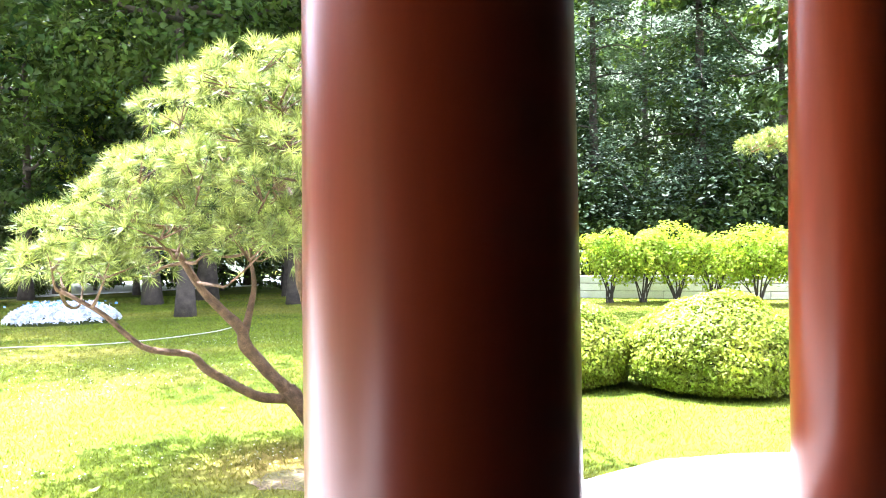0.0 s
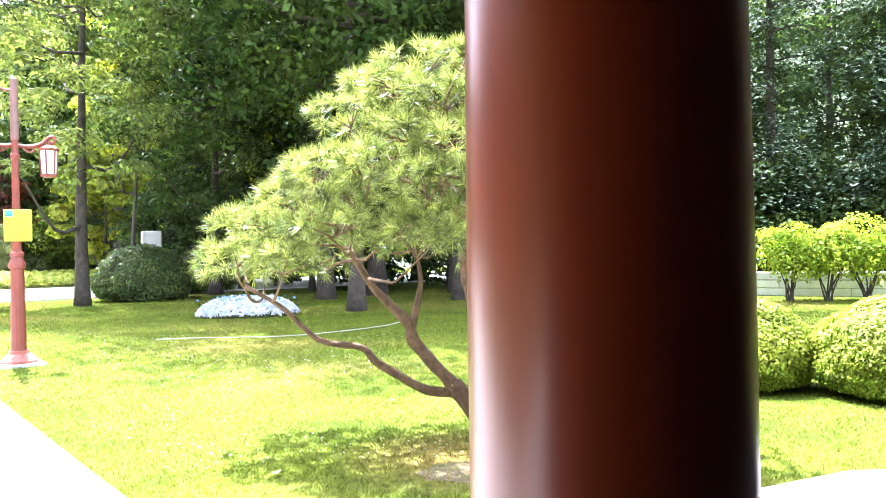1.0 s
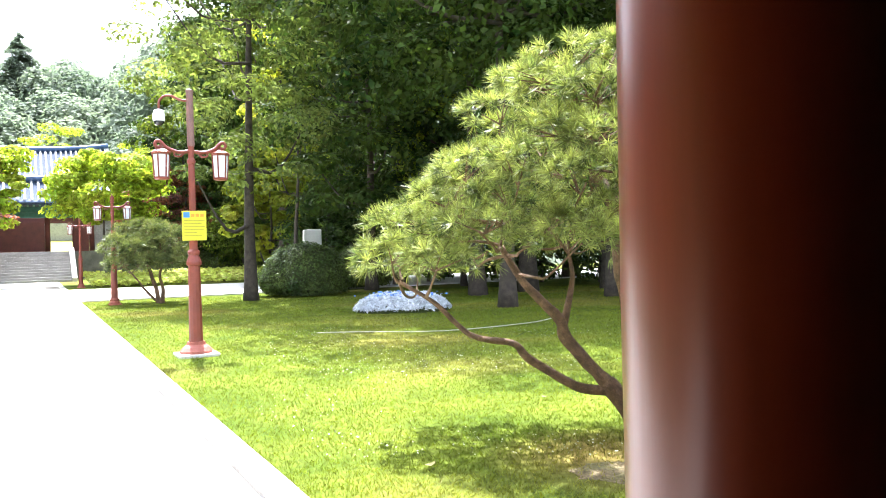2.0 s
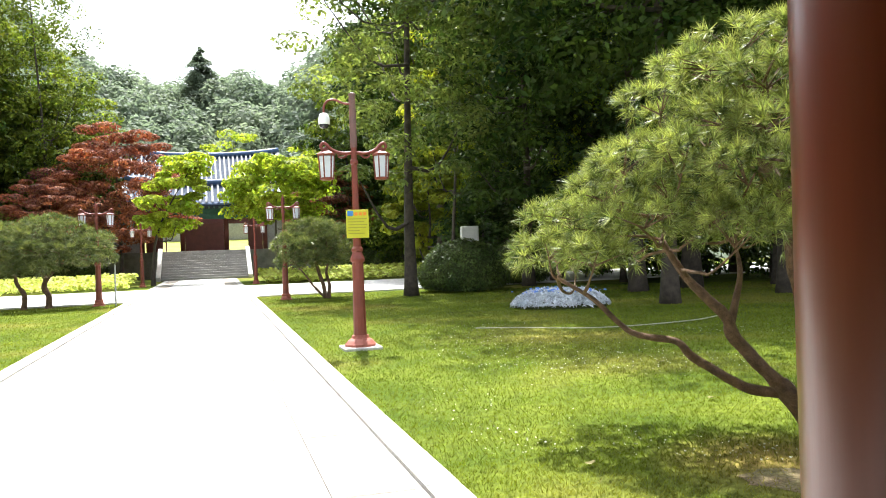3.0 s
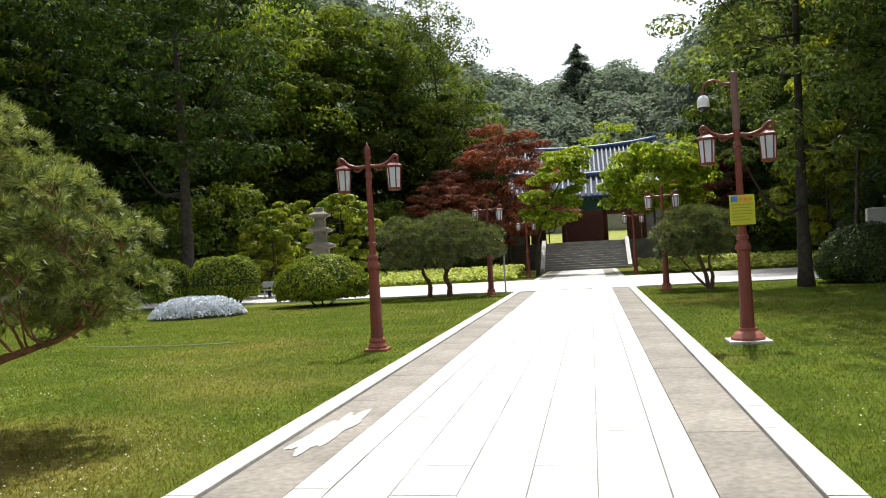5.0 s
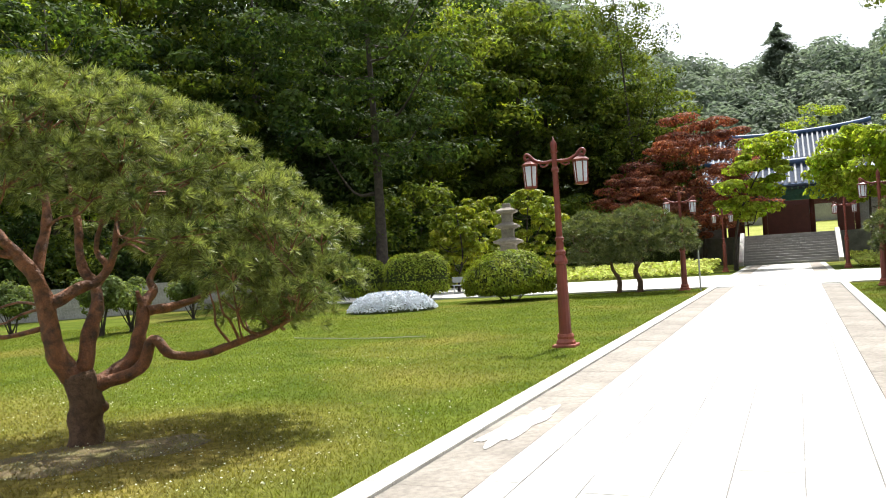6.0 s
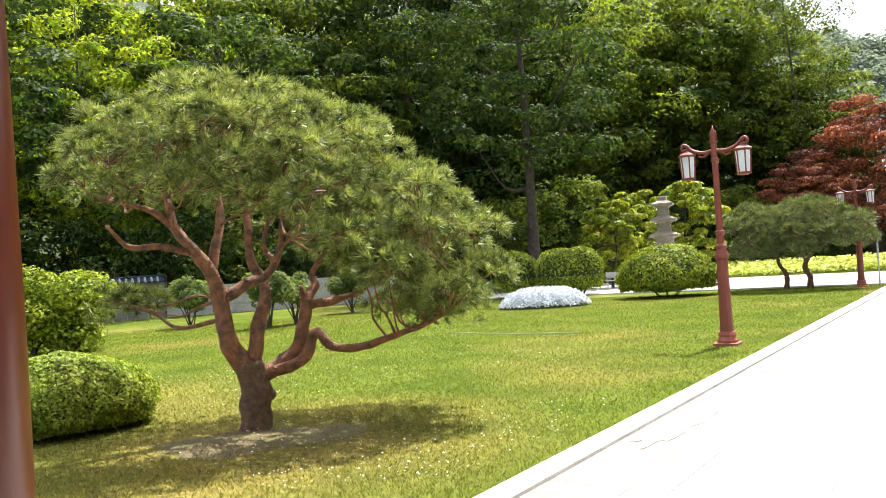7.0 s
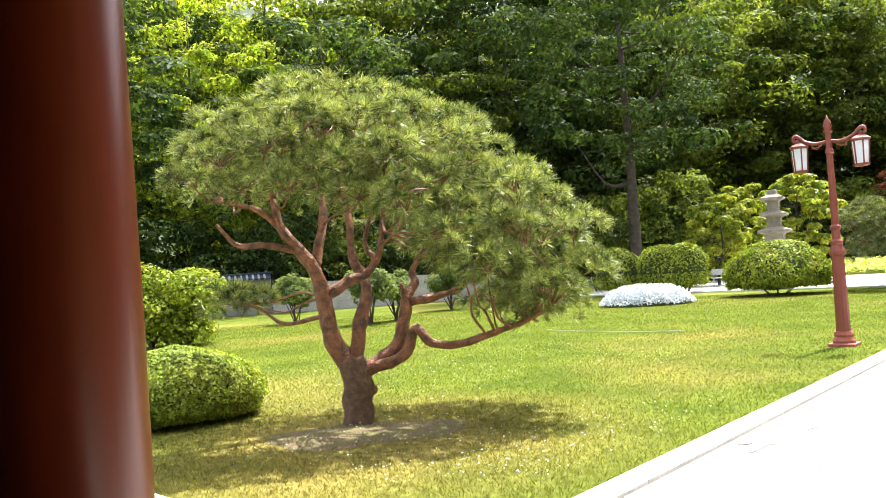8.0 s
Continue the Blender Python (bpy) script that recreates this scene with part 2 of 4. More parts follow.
def thing(name, x, y, z=0.0, rz=0.0, label="", category="", group="", kind=""):
    ob = new(name)
    ob.empty_display_size = 0.2
    ob.matrix_world = pose(x, y, z, 0, 0, rz)
    return tagged(ob, label, category, group, kind)


def box(bm, c, s, bevel=0.0, rot=None):
    r = bmesh.ops.create_cube(bm, size=1.0)
    m = Matrix.Translation(c) @ (rot or Matrix()) @ Matrix.Diagonal((*s, 1))
    bmesh.ops.transform(bm, matrix=m, verts=r["verts"])
    if bevel:
        edges = list({e for v in r["verts"] for e in v.link_edges})
        bmesh.ops.bevel(bm, geom=edges, offset=bevel, segments=2, affect="EDGES", profile=0.6)


def boxed(c, s, bevel=0.0):
    bm = bmesh.new()
    box(bm, c, s, bevel)
    return bm


def lathe(profile, seg=24, at=(0, 0, 0), bm=None, turn=0.0):
    """A turned body from (radius, height) steps."""
    bm = bm or bmesh.new()
    rings = []
    for r, z in profile:
        ring = [bm.verts.new((at[0] + r * math.cos(turn + 2 * math.pi * i / seg), at[1] + r * math.sin(turn + 2 * math.pi * i / seg), at[2] + z)) for i in range(seg)]
        rings.append(ring)
    for a, b in zip(rings, rings[1:]):
        for i in range(seg):
            bm.faces.new((a[i], a[(i + 1) % seg], b[(i + 1) % seg], b[i]))
    bm.faces.new(list(reversed(rings[0])))
    bm.faces.new(rings[-1])
    return bm


def smooth_line(pts, step=4):
    p = [Vector(q) for q in pts]
    p = [p[0] * 2 - p[1]] + p + [p[-1] * 2 - p[-2]]
    out = []
    for i in range(1, len(p) - 2):
        a, b, c, d = p[i - 1:i + 3]
        for k in range(step):
            t = k / step
            out.append(0.5 * (2 * b + (c - a) * t + (2 * a - 5 * b + 4 * c - d) * t * t + (3 * b - a - 3 * c + d) * t ** 3))
    return out + [p[-2]]


def tube(bm, pts, r0, r1, seg=8, step=4, lump=0.0, flare=0.0):
    """A tapered, smoothly bent round body along a few points."""
    line = smooth_line(pts, step) if step > 1 else [Vector(q) for q in pts]
    rings, side = [], Vector((0.31, 0.87, 0.38))
    for i, q in enumerate(line):
        t = i / (len(line) - 1)
        d = (line[min(i + 1, len(line) - 1)] - line[max(i - 1, 0)]).normalized()
        u = d.cross(side)
        if u.length < 0.1:
            u = d.cross(Vector((1, 0, 0)))
        u.normalize()
        w = d.cross(u)
        r = r0 + (r1 - r0) * t + flare * max(0.0, 1 - 5 * t) ** 2
        ring = []
        for k in range(seg):
            a = 2 * math.pi * k / seg
            rr = r * (1 + lump * noise.noise(q * 6 + Vector((math.cos(a), math.sin(a), 0)) * 0.9))
            ring.append(bm.verts.new(q + (u * math.cos(a) + w * math.sin(a)) * rr))
        rings.append(ring)
    for a, b in zip(rings, rings[1:]):
        for k in range(seg):
            bm.faces.new((a[k], a[(k + 1) % seg], b[(k + 1) % seg], b[k]))
    bm.faces.new(list(reversed(rings[0])))
    bm.faces.new(rings[-1])


def unit(v):
    return v / np.maximum(np.linalg.norm(v, axis=-1, keepdims=True), 1e-9)


def leaves(centers, normals, size, rng, fold=0.25, narrow=0.55, tumble=0.42):
    """Folded diamond leaves: four corners and two triangles each."""
    n = len(centers)
    nrm = unit(normals + rng.normal(0, tumble, (n, 3)))
    u = unit(np.cross(nrm, rng.normal(0, 1, (n, 3))))
    w = np.cross(nrm, u)
    s = (size * rng.uniform(0.65, 1.25, n))[:, None]
    a, b = centers - u * s * 0.5, centers + u * s * 0.5
    c = centers + w * s * narrow * 0.5 + nrm * s * fold * 0.5
    d = centers - w * s * narrow * 0.5 + nrm * s * fold * 0.5
    v = np.stack([a, d, b, c], 1).reshape(-1, 3)
    base = np.arange(n)[:, None] * 4
    f = np.concatenate([base + [0, 1, 2], base + [0, 2, 3]])
    return v, f


def clump_points(centers, radii, per, rng, flat=0.6):
    """Points on and in many flattened clumps, with outward normals; denser towards the upper skin."""
    k = len(centers)
    d = unit(rng.normal(0, 1, (k, per, 3)) + np.array([0, 0, 0.35]))
    r = rng.uniform(0.5, 1.05, (k, per, 1)) ** 0.5
    p = centers[:, None] + d * r * radii[:, None, None] * np.array([1, 1, flat])
    return p.reshape(-1, 3), (d * np.array([0.8, 0.8, 1]) + np.array([0, 0, 0.35])).reshape(-1, 3)


def tufts(centers, dirs, count, length, rng, width=0.004):
    """Sprays of long needles: one slim triangle a needle."""
    n = len(centers)
    d = unit(dirs[:, None] * 0.95 + unit(rng.normal(0, 1, (n, count, 3))))
    base = np.repeat(centers[:, None], count, 1) + d * 0.01
    ln = length * rng.uniform(0.7, 1.15, (n, count, 1))
    tip = base + d * ln - np.array([0, 0, 1]) * ln * 0.12
    side = unit(np.cross(d, rng.normal(0, 1, (n, count, 3)))) * width
    v = np.stack([base - side, base + side, tip], 2).reshape(-1, 3)
    return v, np.arange(len(v)).reshape(-1, 3)


# ---- the large structure ----
def sheet(x0, x1, y0, y1, z, nx=1, ny=1):
    bm = bmesh.new()
    g = [[bm.verts.new((x0 + (x1 - x0) * i / nx, y0 + (y1 - y0) * j / ny, z)) for i in range(nx + 1)] for j in range(ny + 1)]
    for j in range(ny):
        for i in range(nx):
            bm.faces.new((g[j][i], g[j][i + 1], g[j + 1][i + 1], g[j + 1][i]))
    return bm


tagged(part("ground", sheet(-2500, 2500, -2500, 2500, 0.0), "lawn"), "sunlit mown green lawn with worn dry patches", "lawn", kind="structure")

PX = -0.77  # the path's middle line
path = thing("path", PX, 0, 0, 0, "pale granite slab path with grey side strips and kerbs", "path", kind="structure")
part("bedding", boxed((0, 18.15, 0.004), (4.76, 29.9, 0.012)), "joint", path)
cross_road = thing("cross_road", PX, 39.5, 0, 0, "wide pale concrete cross path in full sun", "path", kind="structure")
part("surface", boxed((0, 0, 0.01), (110, 12.4, 0.02)), "road", cross_road)
part("kerb_strip", boxed((-28.5, -6.3, 0.02), (51.9, 0.2, 0.07), 0.01), "kerb", cross_road)
part("kerb_strip", boxed((28.5, -6.3, 0.02), (51.9, 0.2, 0.07), 0.01), "kerb", cross_road)
far_path = thing("far_path", PX, 53.5, 0, 0, "pale path with grey strips leading to the gate stairs", "path", kind="structure")
part("surface", boxed((0, 0, 0.008), (5.0, 16.4, 0.024)), "road", far_path)
for sx in (-1.85, 1.85):
    part("concrete_panel", boxed((sx, 0, 0.012), (0.7, 16.2, 0.024)), "panel", far_path)

# paved apron in front of the gate where the camera stands
bm = bmesh.new()
ring = [(-9.5, 1.75), (7.05, 1.75), (6.9, 1.95), (6.45, 2.45), (5.9, 2.85), (5.0, 3.05), (1.7, 3.12), (-3.3, 3.2), (-6.3, 3.38), (-9.5, 3.5)]
vs = [bm.verts.new((x, y, 0.0)) for x, y in ring]
face = bm.faces.new(vs)
up = bmesh.ops.extrude_face_region(bm, geom=[face])
bmesh.ops.translate(bm, vec=(0, 0, 0.03), verts=[v for v in up["geom"] if isinstance(v, bmesh.types.BMVert)])
bmesh.ops.recalc_face_normals(bm, faces=bm.faces)
tagged(part("apron", bm, "slab"), "pale stone paving before the gate", "paving", kind="structure")

# floor out of view, added and kept dark so little light bounces up
tagged(part("floor", boxed((-0.95, -1.62, 0.01), (17, 6.7, 0.05)), "floor"), "unseen gate floor, kept dark to cut bounced light", "floor", kind="structure")

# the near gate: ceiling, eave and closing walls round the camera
# none of these is in view; they are added to shade the columns
tagged(part("ceiling", boxed((0.25, -0.725, 4.6), (14.5, 8.25, 0.3)), "ceiling"), "unseen dark ceiling of the gate, added to shade the columns", "ceiling", kind="structure")
tagged(part("wall_south", boxed((2.1, -4.9, 2.24), (10.3, 0.2, 4.42)), "wallin"), "unseen dark back wall of the gate, added to keep light out", "wall", kind="structure")
tagged(part("wall_east", boxed((7.15, -2.1, 2.24), (0.2, 5.4, 4.42)), "wallin"), "unseen dark side wall of the gate, added to keep light out", "wall", kind="structure")
tagged(part("wall_west", boxed((-3.0, -1.92, 2.24), (0.2, 5.76, 4.42)), "wallin"), "unseen dark side wall of the gate, added to keep light out", "wall", kind="structure")

for cx, cy in ((1.114, 0.964), (4.16, 1.06), (-2.48, 1.05)):
    bm = lathe([(0.247, 0.02), (0.251, 0.9), (0.25, 1.6), (0.245, 2.1), (0.236, 2.9), (0.225, 3.6), (0.22, 4.45)], 64)
    ob = part("column", bm, "lacquer", smooth=True)
    ob.location = (cx, cy, 0)
    tagged(ob, "round red-brown lacquered timber column of the gate", "column", "gate columns")

# wooded slopes that close the valley
def slope_height(x, y):
    r, az = np.hypot(x, y), np.degrees(np.arctan2(x, y))
    gap = np.clip((np.abs(az + 0.5) - 5.0) / 14.0, 0, 1)
    start = 118 - 50 * gap
    h = np.clip((r - start) / 110.0, 0, 1)
    top = 39 + 20 * gap
    return top * h * h * (3 - 2 * h) + np.sin(az * 0.9) * 1.5 * h + np.sin(az * 2.3 + 1) * 1.0 * h


az = np.radians(np.linspace(-100, 100, 161))
rr = np.linspace(66, 300, 60)
A, B = np.meshgrid(az, rr)
X, Y = B * np.sin(A), B * np.cos(A)
Z = slope_height(X, Y) - 0.3
idx = np.arange(A.size).reshape(A.shape)
quads = np.stack([idx[:-1, :-1], idx[:-1, 1:], idx[1:, 1:], idx[1:, :-1]], -1).reshape(-1, 4)
tagged(cloud("hillside", np.stack([X, Y, Z], -1).reshape(-1, 3), quads, "hill"), "wooded hillside closing the valley", "hillside", kind="structure")

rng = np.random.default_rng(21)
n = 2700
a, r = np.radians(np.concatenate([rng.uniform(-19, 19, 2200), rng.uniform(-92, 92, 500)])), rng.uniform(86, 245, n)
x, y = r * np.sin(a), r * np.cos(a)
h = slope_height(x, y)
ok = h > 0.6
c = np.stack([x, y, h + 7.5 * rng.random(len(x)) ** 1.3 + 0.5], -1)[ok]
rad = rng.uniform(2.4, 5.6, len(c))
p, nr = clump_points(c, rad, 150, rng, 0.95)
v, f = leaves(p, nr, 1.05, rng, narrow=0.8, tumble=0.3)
tagged(cloud("forest_canopy", v, f, "hazed_leaf"), "dense broadleaf canopy on the hillside", "forest", kind="stuff")


# ---- trees ----
def tree(name, height, spread, bare, material, seed, size=0.24, clumps=85, per=120, bark="bark", trunk=0.3, flat=0.6, cone=0.0, label="", limbs=9, reach=1.0, sway=None, girth=1.0):
    """A tree with a tapered trunk, limbs and a crown of many leaves in uneven clumps."""
    g = np.random.default_rng(seed)
    ob = thing(name, 0, 0, 0, 0, label, "tree")
    lean = g.normal(0, 0.03 * height, 2) if sway is None else np.array(sway)
    bm = bmesh.new()
    top = Vector((lean[0], lean[1], height * 0.93))
    mid = Vector((lean[0] * 0.2 + g.normal(0, 0.15), lean[1] * 0.2 + g.normal(0, 0.15), height * 0.45))
    tube(bm, [(0, 0, -0.15), (0.03, 0.02, height * 0.15), mid, top], trunk, trunk * 0.12, 10, 4, 0.12, trunk * 0.22)
    part("trunk", bm, bark, ob, smooth=True)
    cz, hz = (bare + height) / 2, (height - bare) / 2
    c = np.zeros((0, 3))
    room = 1.15 / clumps ** (1 / 3)
    for _ in range(4000):
        q = unit(g.normal(0, 1, 3)) * g.uniform(0.3, 1.0) ** 0.45
        if len(c) < clumps and (len(c) == 0 or np.linalg.norm(c - q, axis=1).min() > room):
            c = np.vstack([c, q])
    clumps = len(c)
    if cone:
        shrink = 1 - cone * (c[:, 2:3] * 0.5 + 0.5)
        c[:, :2] *= shrink
    low = c[:, 2:3] * 0.5 + 0.5
    c = c * np.array([spread * girth, spread * girth, hz]) + np.array([0, 0, cz]) + np.hstack([lean[0] * low, lean[1] * low, low * 0])
    c += g.normal(0, 0.06 * spread, c.shape)
    for k in range(limbs):
        bm = bmesh.new()
        q = Vector(c[k * 3 % clumps])
        z0 = max(bare * 0.75, min(q.z - 0.12 * height, height * 0.8)) if q.z > bare else bare * 0.8
        t = z0 / height
        st = Vector((lean[0] * t, lean[1] * t, z0))
        tube(bm, [st, st.lerp(q, 0.45) + Vector((0, 0, -0.05 * height)), q], trunk * 0.36 * (1.15 - t), 0.02, 6, 3, 0.1)
        part("limb", bm, bark, ob, smooth=True)
    rad = g.uniform(0.6, 1.3, clumps) * spread * 1.15 / clumps ** (1 / 3) * reach
    p, nr = clump_points(c, rad, per, g, flat)
    v, f = leaves(p, nr, size, g, tumble=0.3)
    cloud("crown", v, f, material, ob)
    return ob


def conifer(name, height, spread, bare, material, seed, label="", size=0.25):
    """A tall conifer with drooping layered boughs."""
    g = np.random.default_rng(seed)
    ob = thing(name, 0, 0, 0, 0, label, "tree")
    bm = bmesh.new()
    tube(bm, [(0, 0, -0.15), (0.05, 0, height * 0.4), (0, 0.05, height)], 0.32, 0.03, 10, 4, 0.1, 0.15)
    part("trunk", bm, "bark", ob, smooth=True)
    P, Nn = [], []
    for k in range(95):
        t = (k + g.random()) / 95
        z = bare + (height - bare) * t
        ln = spread * (1 - t) ** 0.75 * g.uniform(0.7, 1.1) + 0.3
        a = g.uniform(0, 2 * math.pi)
        out = np.array([math.cos(a), math.sin(a), 0])
        if k % 7 == 0:
            bm = bmesh.new()
            tube(bm, [(0, 0, z), tuple(out * ln * 0.5 + [0, 0, z + 0.1]), tuple(out * ln * 0.95 + [0, 0, z - 0.25 * ln])], 0.05, 0.012, 5, 2)
            part("limb", bm, "bark", ob)
        m = int(110 + 200 * ln / spread)
        s = g.uniform(0.12, 1, m)
        q = out * (ln * s)[:, None] + g.normal(0, 1, (m, 3)) * np.array([0.16, 0.16, 0.07]) * ln
        q[:, 2] += z - 0.28 * ln * s ** 2
        P.append(q)
        Nn.append(np.tile([0, 0, 1.0], (m, 1)) + out * 0.4)
    v, f = leaves(np.concatenate(P), np.concatenate(Nn), size, g, 0.15, 0.42, 0.3)
    cloud("crown", v, f, material, ob)
    return ob


def plant(ob, x, y, rz=0.0, s=1.0, label="", sz=None):
    m = pose(x, y, 0, 0, 0, rz) @ Matrix.Diagonal((s, s, sz or s, 1))
    k = copy_thing(ob, m)
    return tagged(k, label) if label else k


# standing trees at the edges of the lawns
big_a = tree("broadleaf_tree", 22, 6.0, 6.0, "leaf_dark", 31, 0.32, 95, 170, trunk=0.42, flat=0.42, reach=0.9, label="tall broadleaf tree with dark dense crown at the lawn's edge")
big_a.matrix_world = pose(*polar(-27.9, 44.5), 0, 0, 0, 20)
feather = tree("honey_locust_tree", 19, 3.95, 3.6, "leaf_feather", 33, 0.2, 120, 170, trunk=0.25, flat=0.42, label="light feathery tree with a slim dark trunk on the lawn", limbs=14)
feather.matrix_world = pose(6.96, 28.6, 0, 0, 0, 40)
broad_b = tree("broadleaf_tree", 15, 5.0, 3.0, "leaf", 35, 0.32, 70, 170, flat=0.42, reach=0.9, trunk=0.3, label="leafy broadleaf tree of the wood's edge")
broad_b.matrix_world = pose(*polar(-40, 52), 0, 0, 0, 0)
broad_c = tree("broadleaf_tree", 19, 5.6, 1.8, "leaf_lime", 37, 0.32, 90, 170, flat=0.42, reach=0.9, trunk=0.25, label="light green broadleaf tree of the wood's edge")
broad_c.matrix_world = pose(*polar(-58, 50), 0, 0, 0, 0)
broad_d = tree("broadleaf_tree", 16, 5.4, 2.4, "leaf_dark", 39, 0.34, 72, 170, flat=0.42, reach=0.9, trunk=0.32, label="dark broadleaf tree of the wood's edge")
broad_d.matrix_world = pose(*polar(24, 38), 0, 0, 0, 0)
slim_e = tree("slender_tree", 25, 4.2, 3.0, "leaf", 41, 0.24, 130, 120, trunk=0.24, cone=0.2, flat=0.75, label="slender loose-crowned tree at the valley's mouth")
slim_e.matrix_world = pose(*polar(-9.9, 66), 0, 0, 0, 0)
fir = conifer("conifer", 17, 4.2, 2.2, "fir_leaf", 43, "tall dark conifer with drooping boughs", 0.21)
fir.matrix_world = pose(*polar(33, 33), 0, 0, 0, 0)

shade = tree("broadleaf_tree", 18, 6.6, 5.6, "leaf_dark", 45, 0.28, 95, 210, trunk=0.26, label="tall dark broadleaf tree that shades the lawn")
shade.matrix_world = pose(11.8, 19.2, 0, 0, 0, 0)
plant(shade, 13.9, 24.6, 130, 1.2)
plant(shade, 16.5, 20.5, 250, 0.95)
rng = np.random.default_rng(5)
KIND = dict(a=big_a, b=broad_b, c=broad_c, d=broad_d, e=slim_e, f=fir)
# the wood: bearing, distance, kind, scale
WOOD = """-80 46 c 1|-72 52 b 1|-66 46 d .9|-62 60 a 1.1|-53 58 c 1.15|-49 50 d .9|-45 62 b 1.2|-36 58 d 1.1|-33 66 a 1.2|-30 58 d .95
-24 60 b 1.05|-21 66 b 1.15|-18 68 b 1.1|-15.5 70 b 1.1|-13 72 b 1.05|-13.5 72 e .8|-8 66 d .62|-7.5 86 b .8|-86 56 d 1
9.5 62 d .62|11.5 66 b .85|12.5 66 d .85|16 52 a .85|17.5 58 d 1.1|20 50 b 1.1|22 34 d .82|27 46 f 1.1|29.5 34 d .9|31 48 d 1.1|36 42 f 1.05|38.5 31 d .85
42 44 d 1.1|46 34 f 1|50 42 d 1.1|55 36 f 1|60 34 f .95|63.5 42 d 1.1|67 34 f 1.05|72 36 d 1|76 46 f 1|80 38 d 1|86 40 f 1
10.5 95 e .5|6.9 80 c .82|14 88 d 1|-11 100 d .9|1.6 118 c 1.28|33 30 f 1|-52 70 b 1.3|-42 74 a 1.3|-66 66 b 1.3|-27 74 b 1.3|-75 62 a 1.2|-20 82 c 1.5|-38 80 c 1.5|-47 84 c 1.5|-56 76 c 1.5|-63 72 c 1.4|-32 84 b 1.5|-10.2 72 b .95|-9.4 70 b 1.05"""
for item in WOOD.replace("\n", "|").split("|"):
    az_, d_, k_, s_ = item.split()
    plant(KIND[k_], *polar(float(az_), float(d_)), rng.uniform(0, 360), float(s_) * (0.8 if k_ == "c" else 1.0) * rng.uniform(0.95, 1.06) * (1.32 if float(az_) < -11 or 48 < float(d_) < 80 and float(az_) > 11 else 1.0))

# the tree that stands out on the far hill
far_fir = conifer("conifer", 18.5, 9.5, 0.3, "hazed_leaf", 47, "broad soft-topped conifer standing out on the far hill", 0.75)
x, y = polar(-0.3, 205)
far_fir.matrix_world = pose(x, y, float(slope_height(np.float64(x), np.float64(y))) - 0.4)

# garden trees near the far gate
maple = tree("red_maple", 10.1, 4.3, 2.0, "leaf_red", 51, 0.2, 120, 330, trunk=0.18, flat=0.36, label="copper-red japanese maple with layered foliage beside the stairs")
maple.matrix_world = pose(*polar(-5.7, 62), 0, 0, 0, 0) @ Matrix.Diagonal((1.08, 1.08, 1.08, 1))
plant(maple, *polar(8.3, 62), 70, 0.72, "dark copper-red maple behind the garden trees")
plant(maple, *polar(-9.9, 60), 150, 0.68, "dark copper-red maple behind the clipped pines")
magnolia = tree("magnolia_tree", 8.7, 2.3, 2.4, "leaf_lime", 53, 0.34, 46, 120, trunk=0.15, flat=0.36, label="lime-green large-leaved tree leaning beside the stairs", sway=(2.9, 0.4), girth=0.75)
magnolia.matrix_world = pose(*polar(-3.75, 53), 0, 0, 0, 0)
garden = tree("garden_tree", 7.9, 3.3, 3.6, "leaf_lime", 55, 0.34, 75, 150, trunk=0.16, flat=0.4, label="bright green round-crowned tree beside the stairs")
garden.matrix_world = pose(*polar(4.4, 53), 0, 0, 0, 0)
yellow = tree("yellow_shrub_tree", 4.7, 1.45, 0.8, "leaf_yellow", 57, 0.28, 40, 90, trunk=0.09, flat=0.42, reach=0.78, label="young yellow-green broadleaf tree beside the stone pagoda")
yellow.matrix_world = pose(*polar(-22.6, 43), 0, 0, 0, 0)
plant(yellow, *polar(-17.2, 41), 120, 1.12, "light green young tree behind the stone pagoda")
plant(yellow, *polar(-21.0, 49), 60, 1.2, "light green young tree behind the stone pagoda")
plant(yellow, *polar(14.9, 45), 10, 1.6, "yellow-green young tree under the dark wood")
gold = tree("slender_tree", 14.5, 2.3, 4.2, "leaf_yellow", 58, 0.26, 34, 90, trunk=0.13, flat=0.4, reach=0.8, label="slim yellow-leaved tree before the dark wood")
gold.matrix_world = pose(*polar(16.8, 39.5), 0, 0, 0, 75)
plant(broad_c, *polar(28.5, 35), 200, 0.6, "fresh green tree behind the trained pine")
under = tree("understory_tree", 5.0, 2.4, 0.4, "leaf_dark", 59, 0.26, 55, 100, trunk=0.08, label="dark understory tree under the wood", flat=0.7)
under.matrix_world = pose(*polar(-31.5, 50), 0, 0, 0, 0)
light_under = tree("understory_tree", 5.2, 2.3, 0.6, "leaf", 60, 0.26, 60, 90, trunk=0.08, label="light green understory tree before the wood", flat=0.7, reach=1.05)
light_under.matrix_world = pose(*polar(-30.0, 46), 0, 0, 0, 0)
for az_, d_, s_ in ((-33.8, 47, 0.95), (-38.5, 46, 0.9), (-25.2, 50, 1.25), (-14.2, 60, 1.1), (-48.5, 45.5, 0.8), (13.2, 56, 1.0)):
    plant(light_under, *polar(az_, d_), 50 * d_, s_)
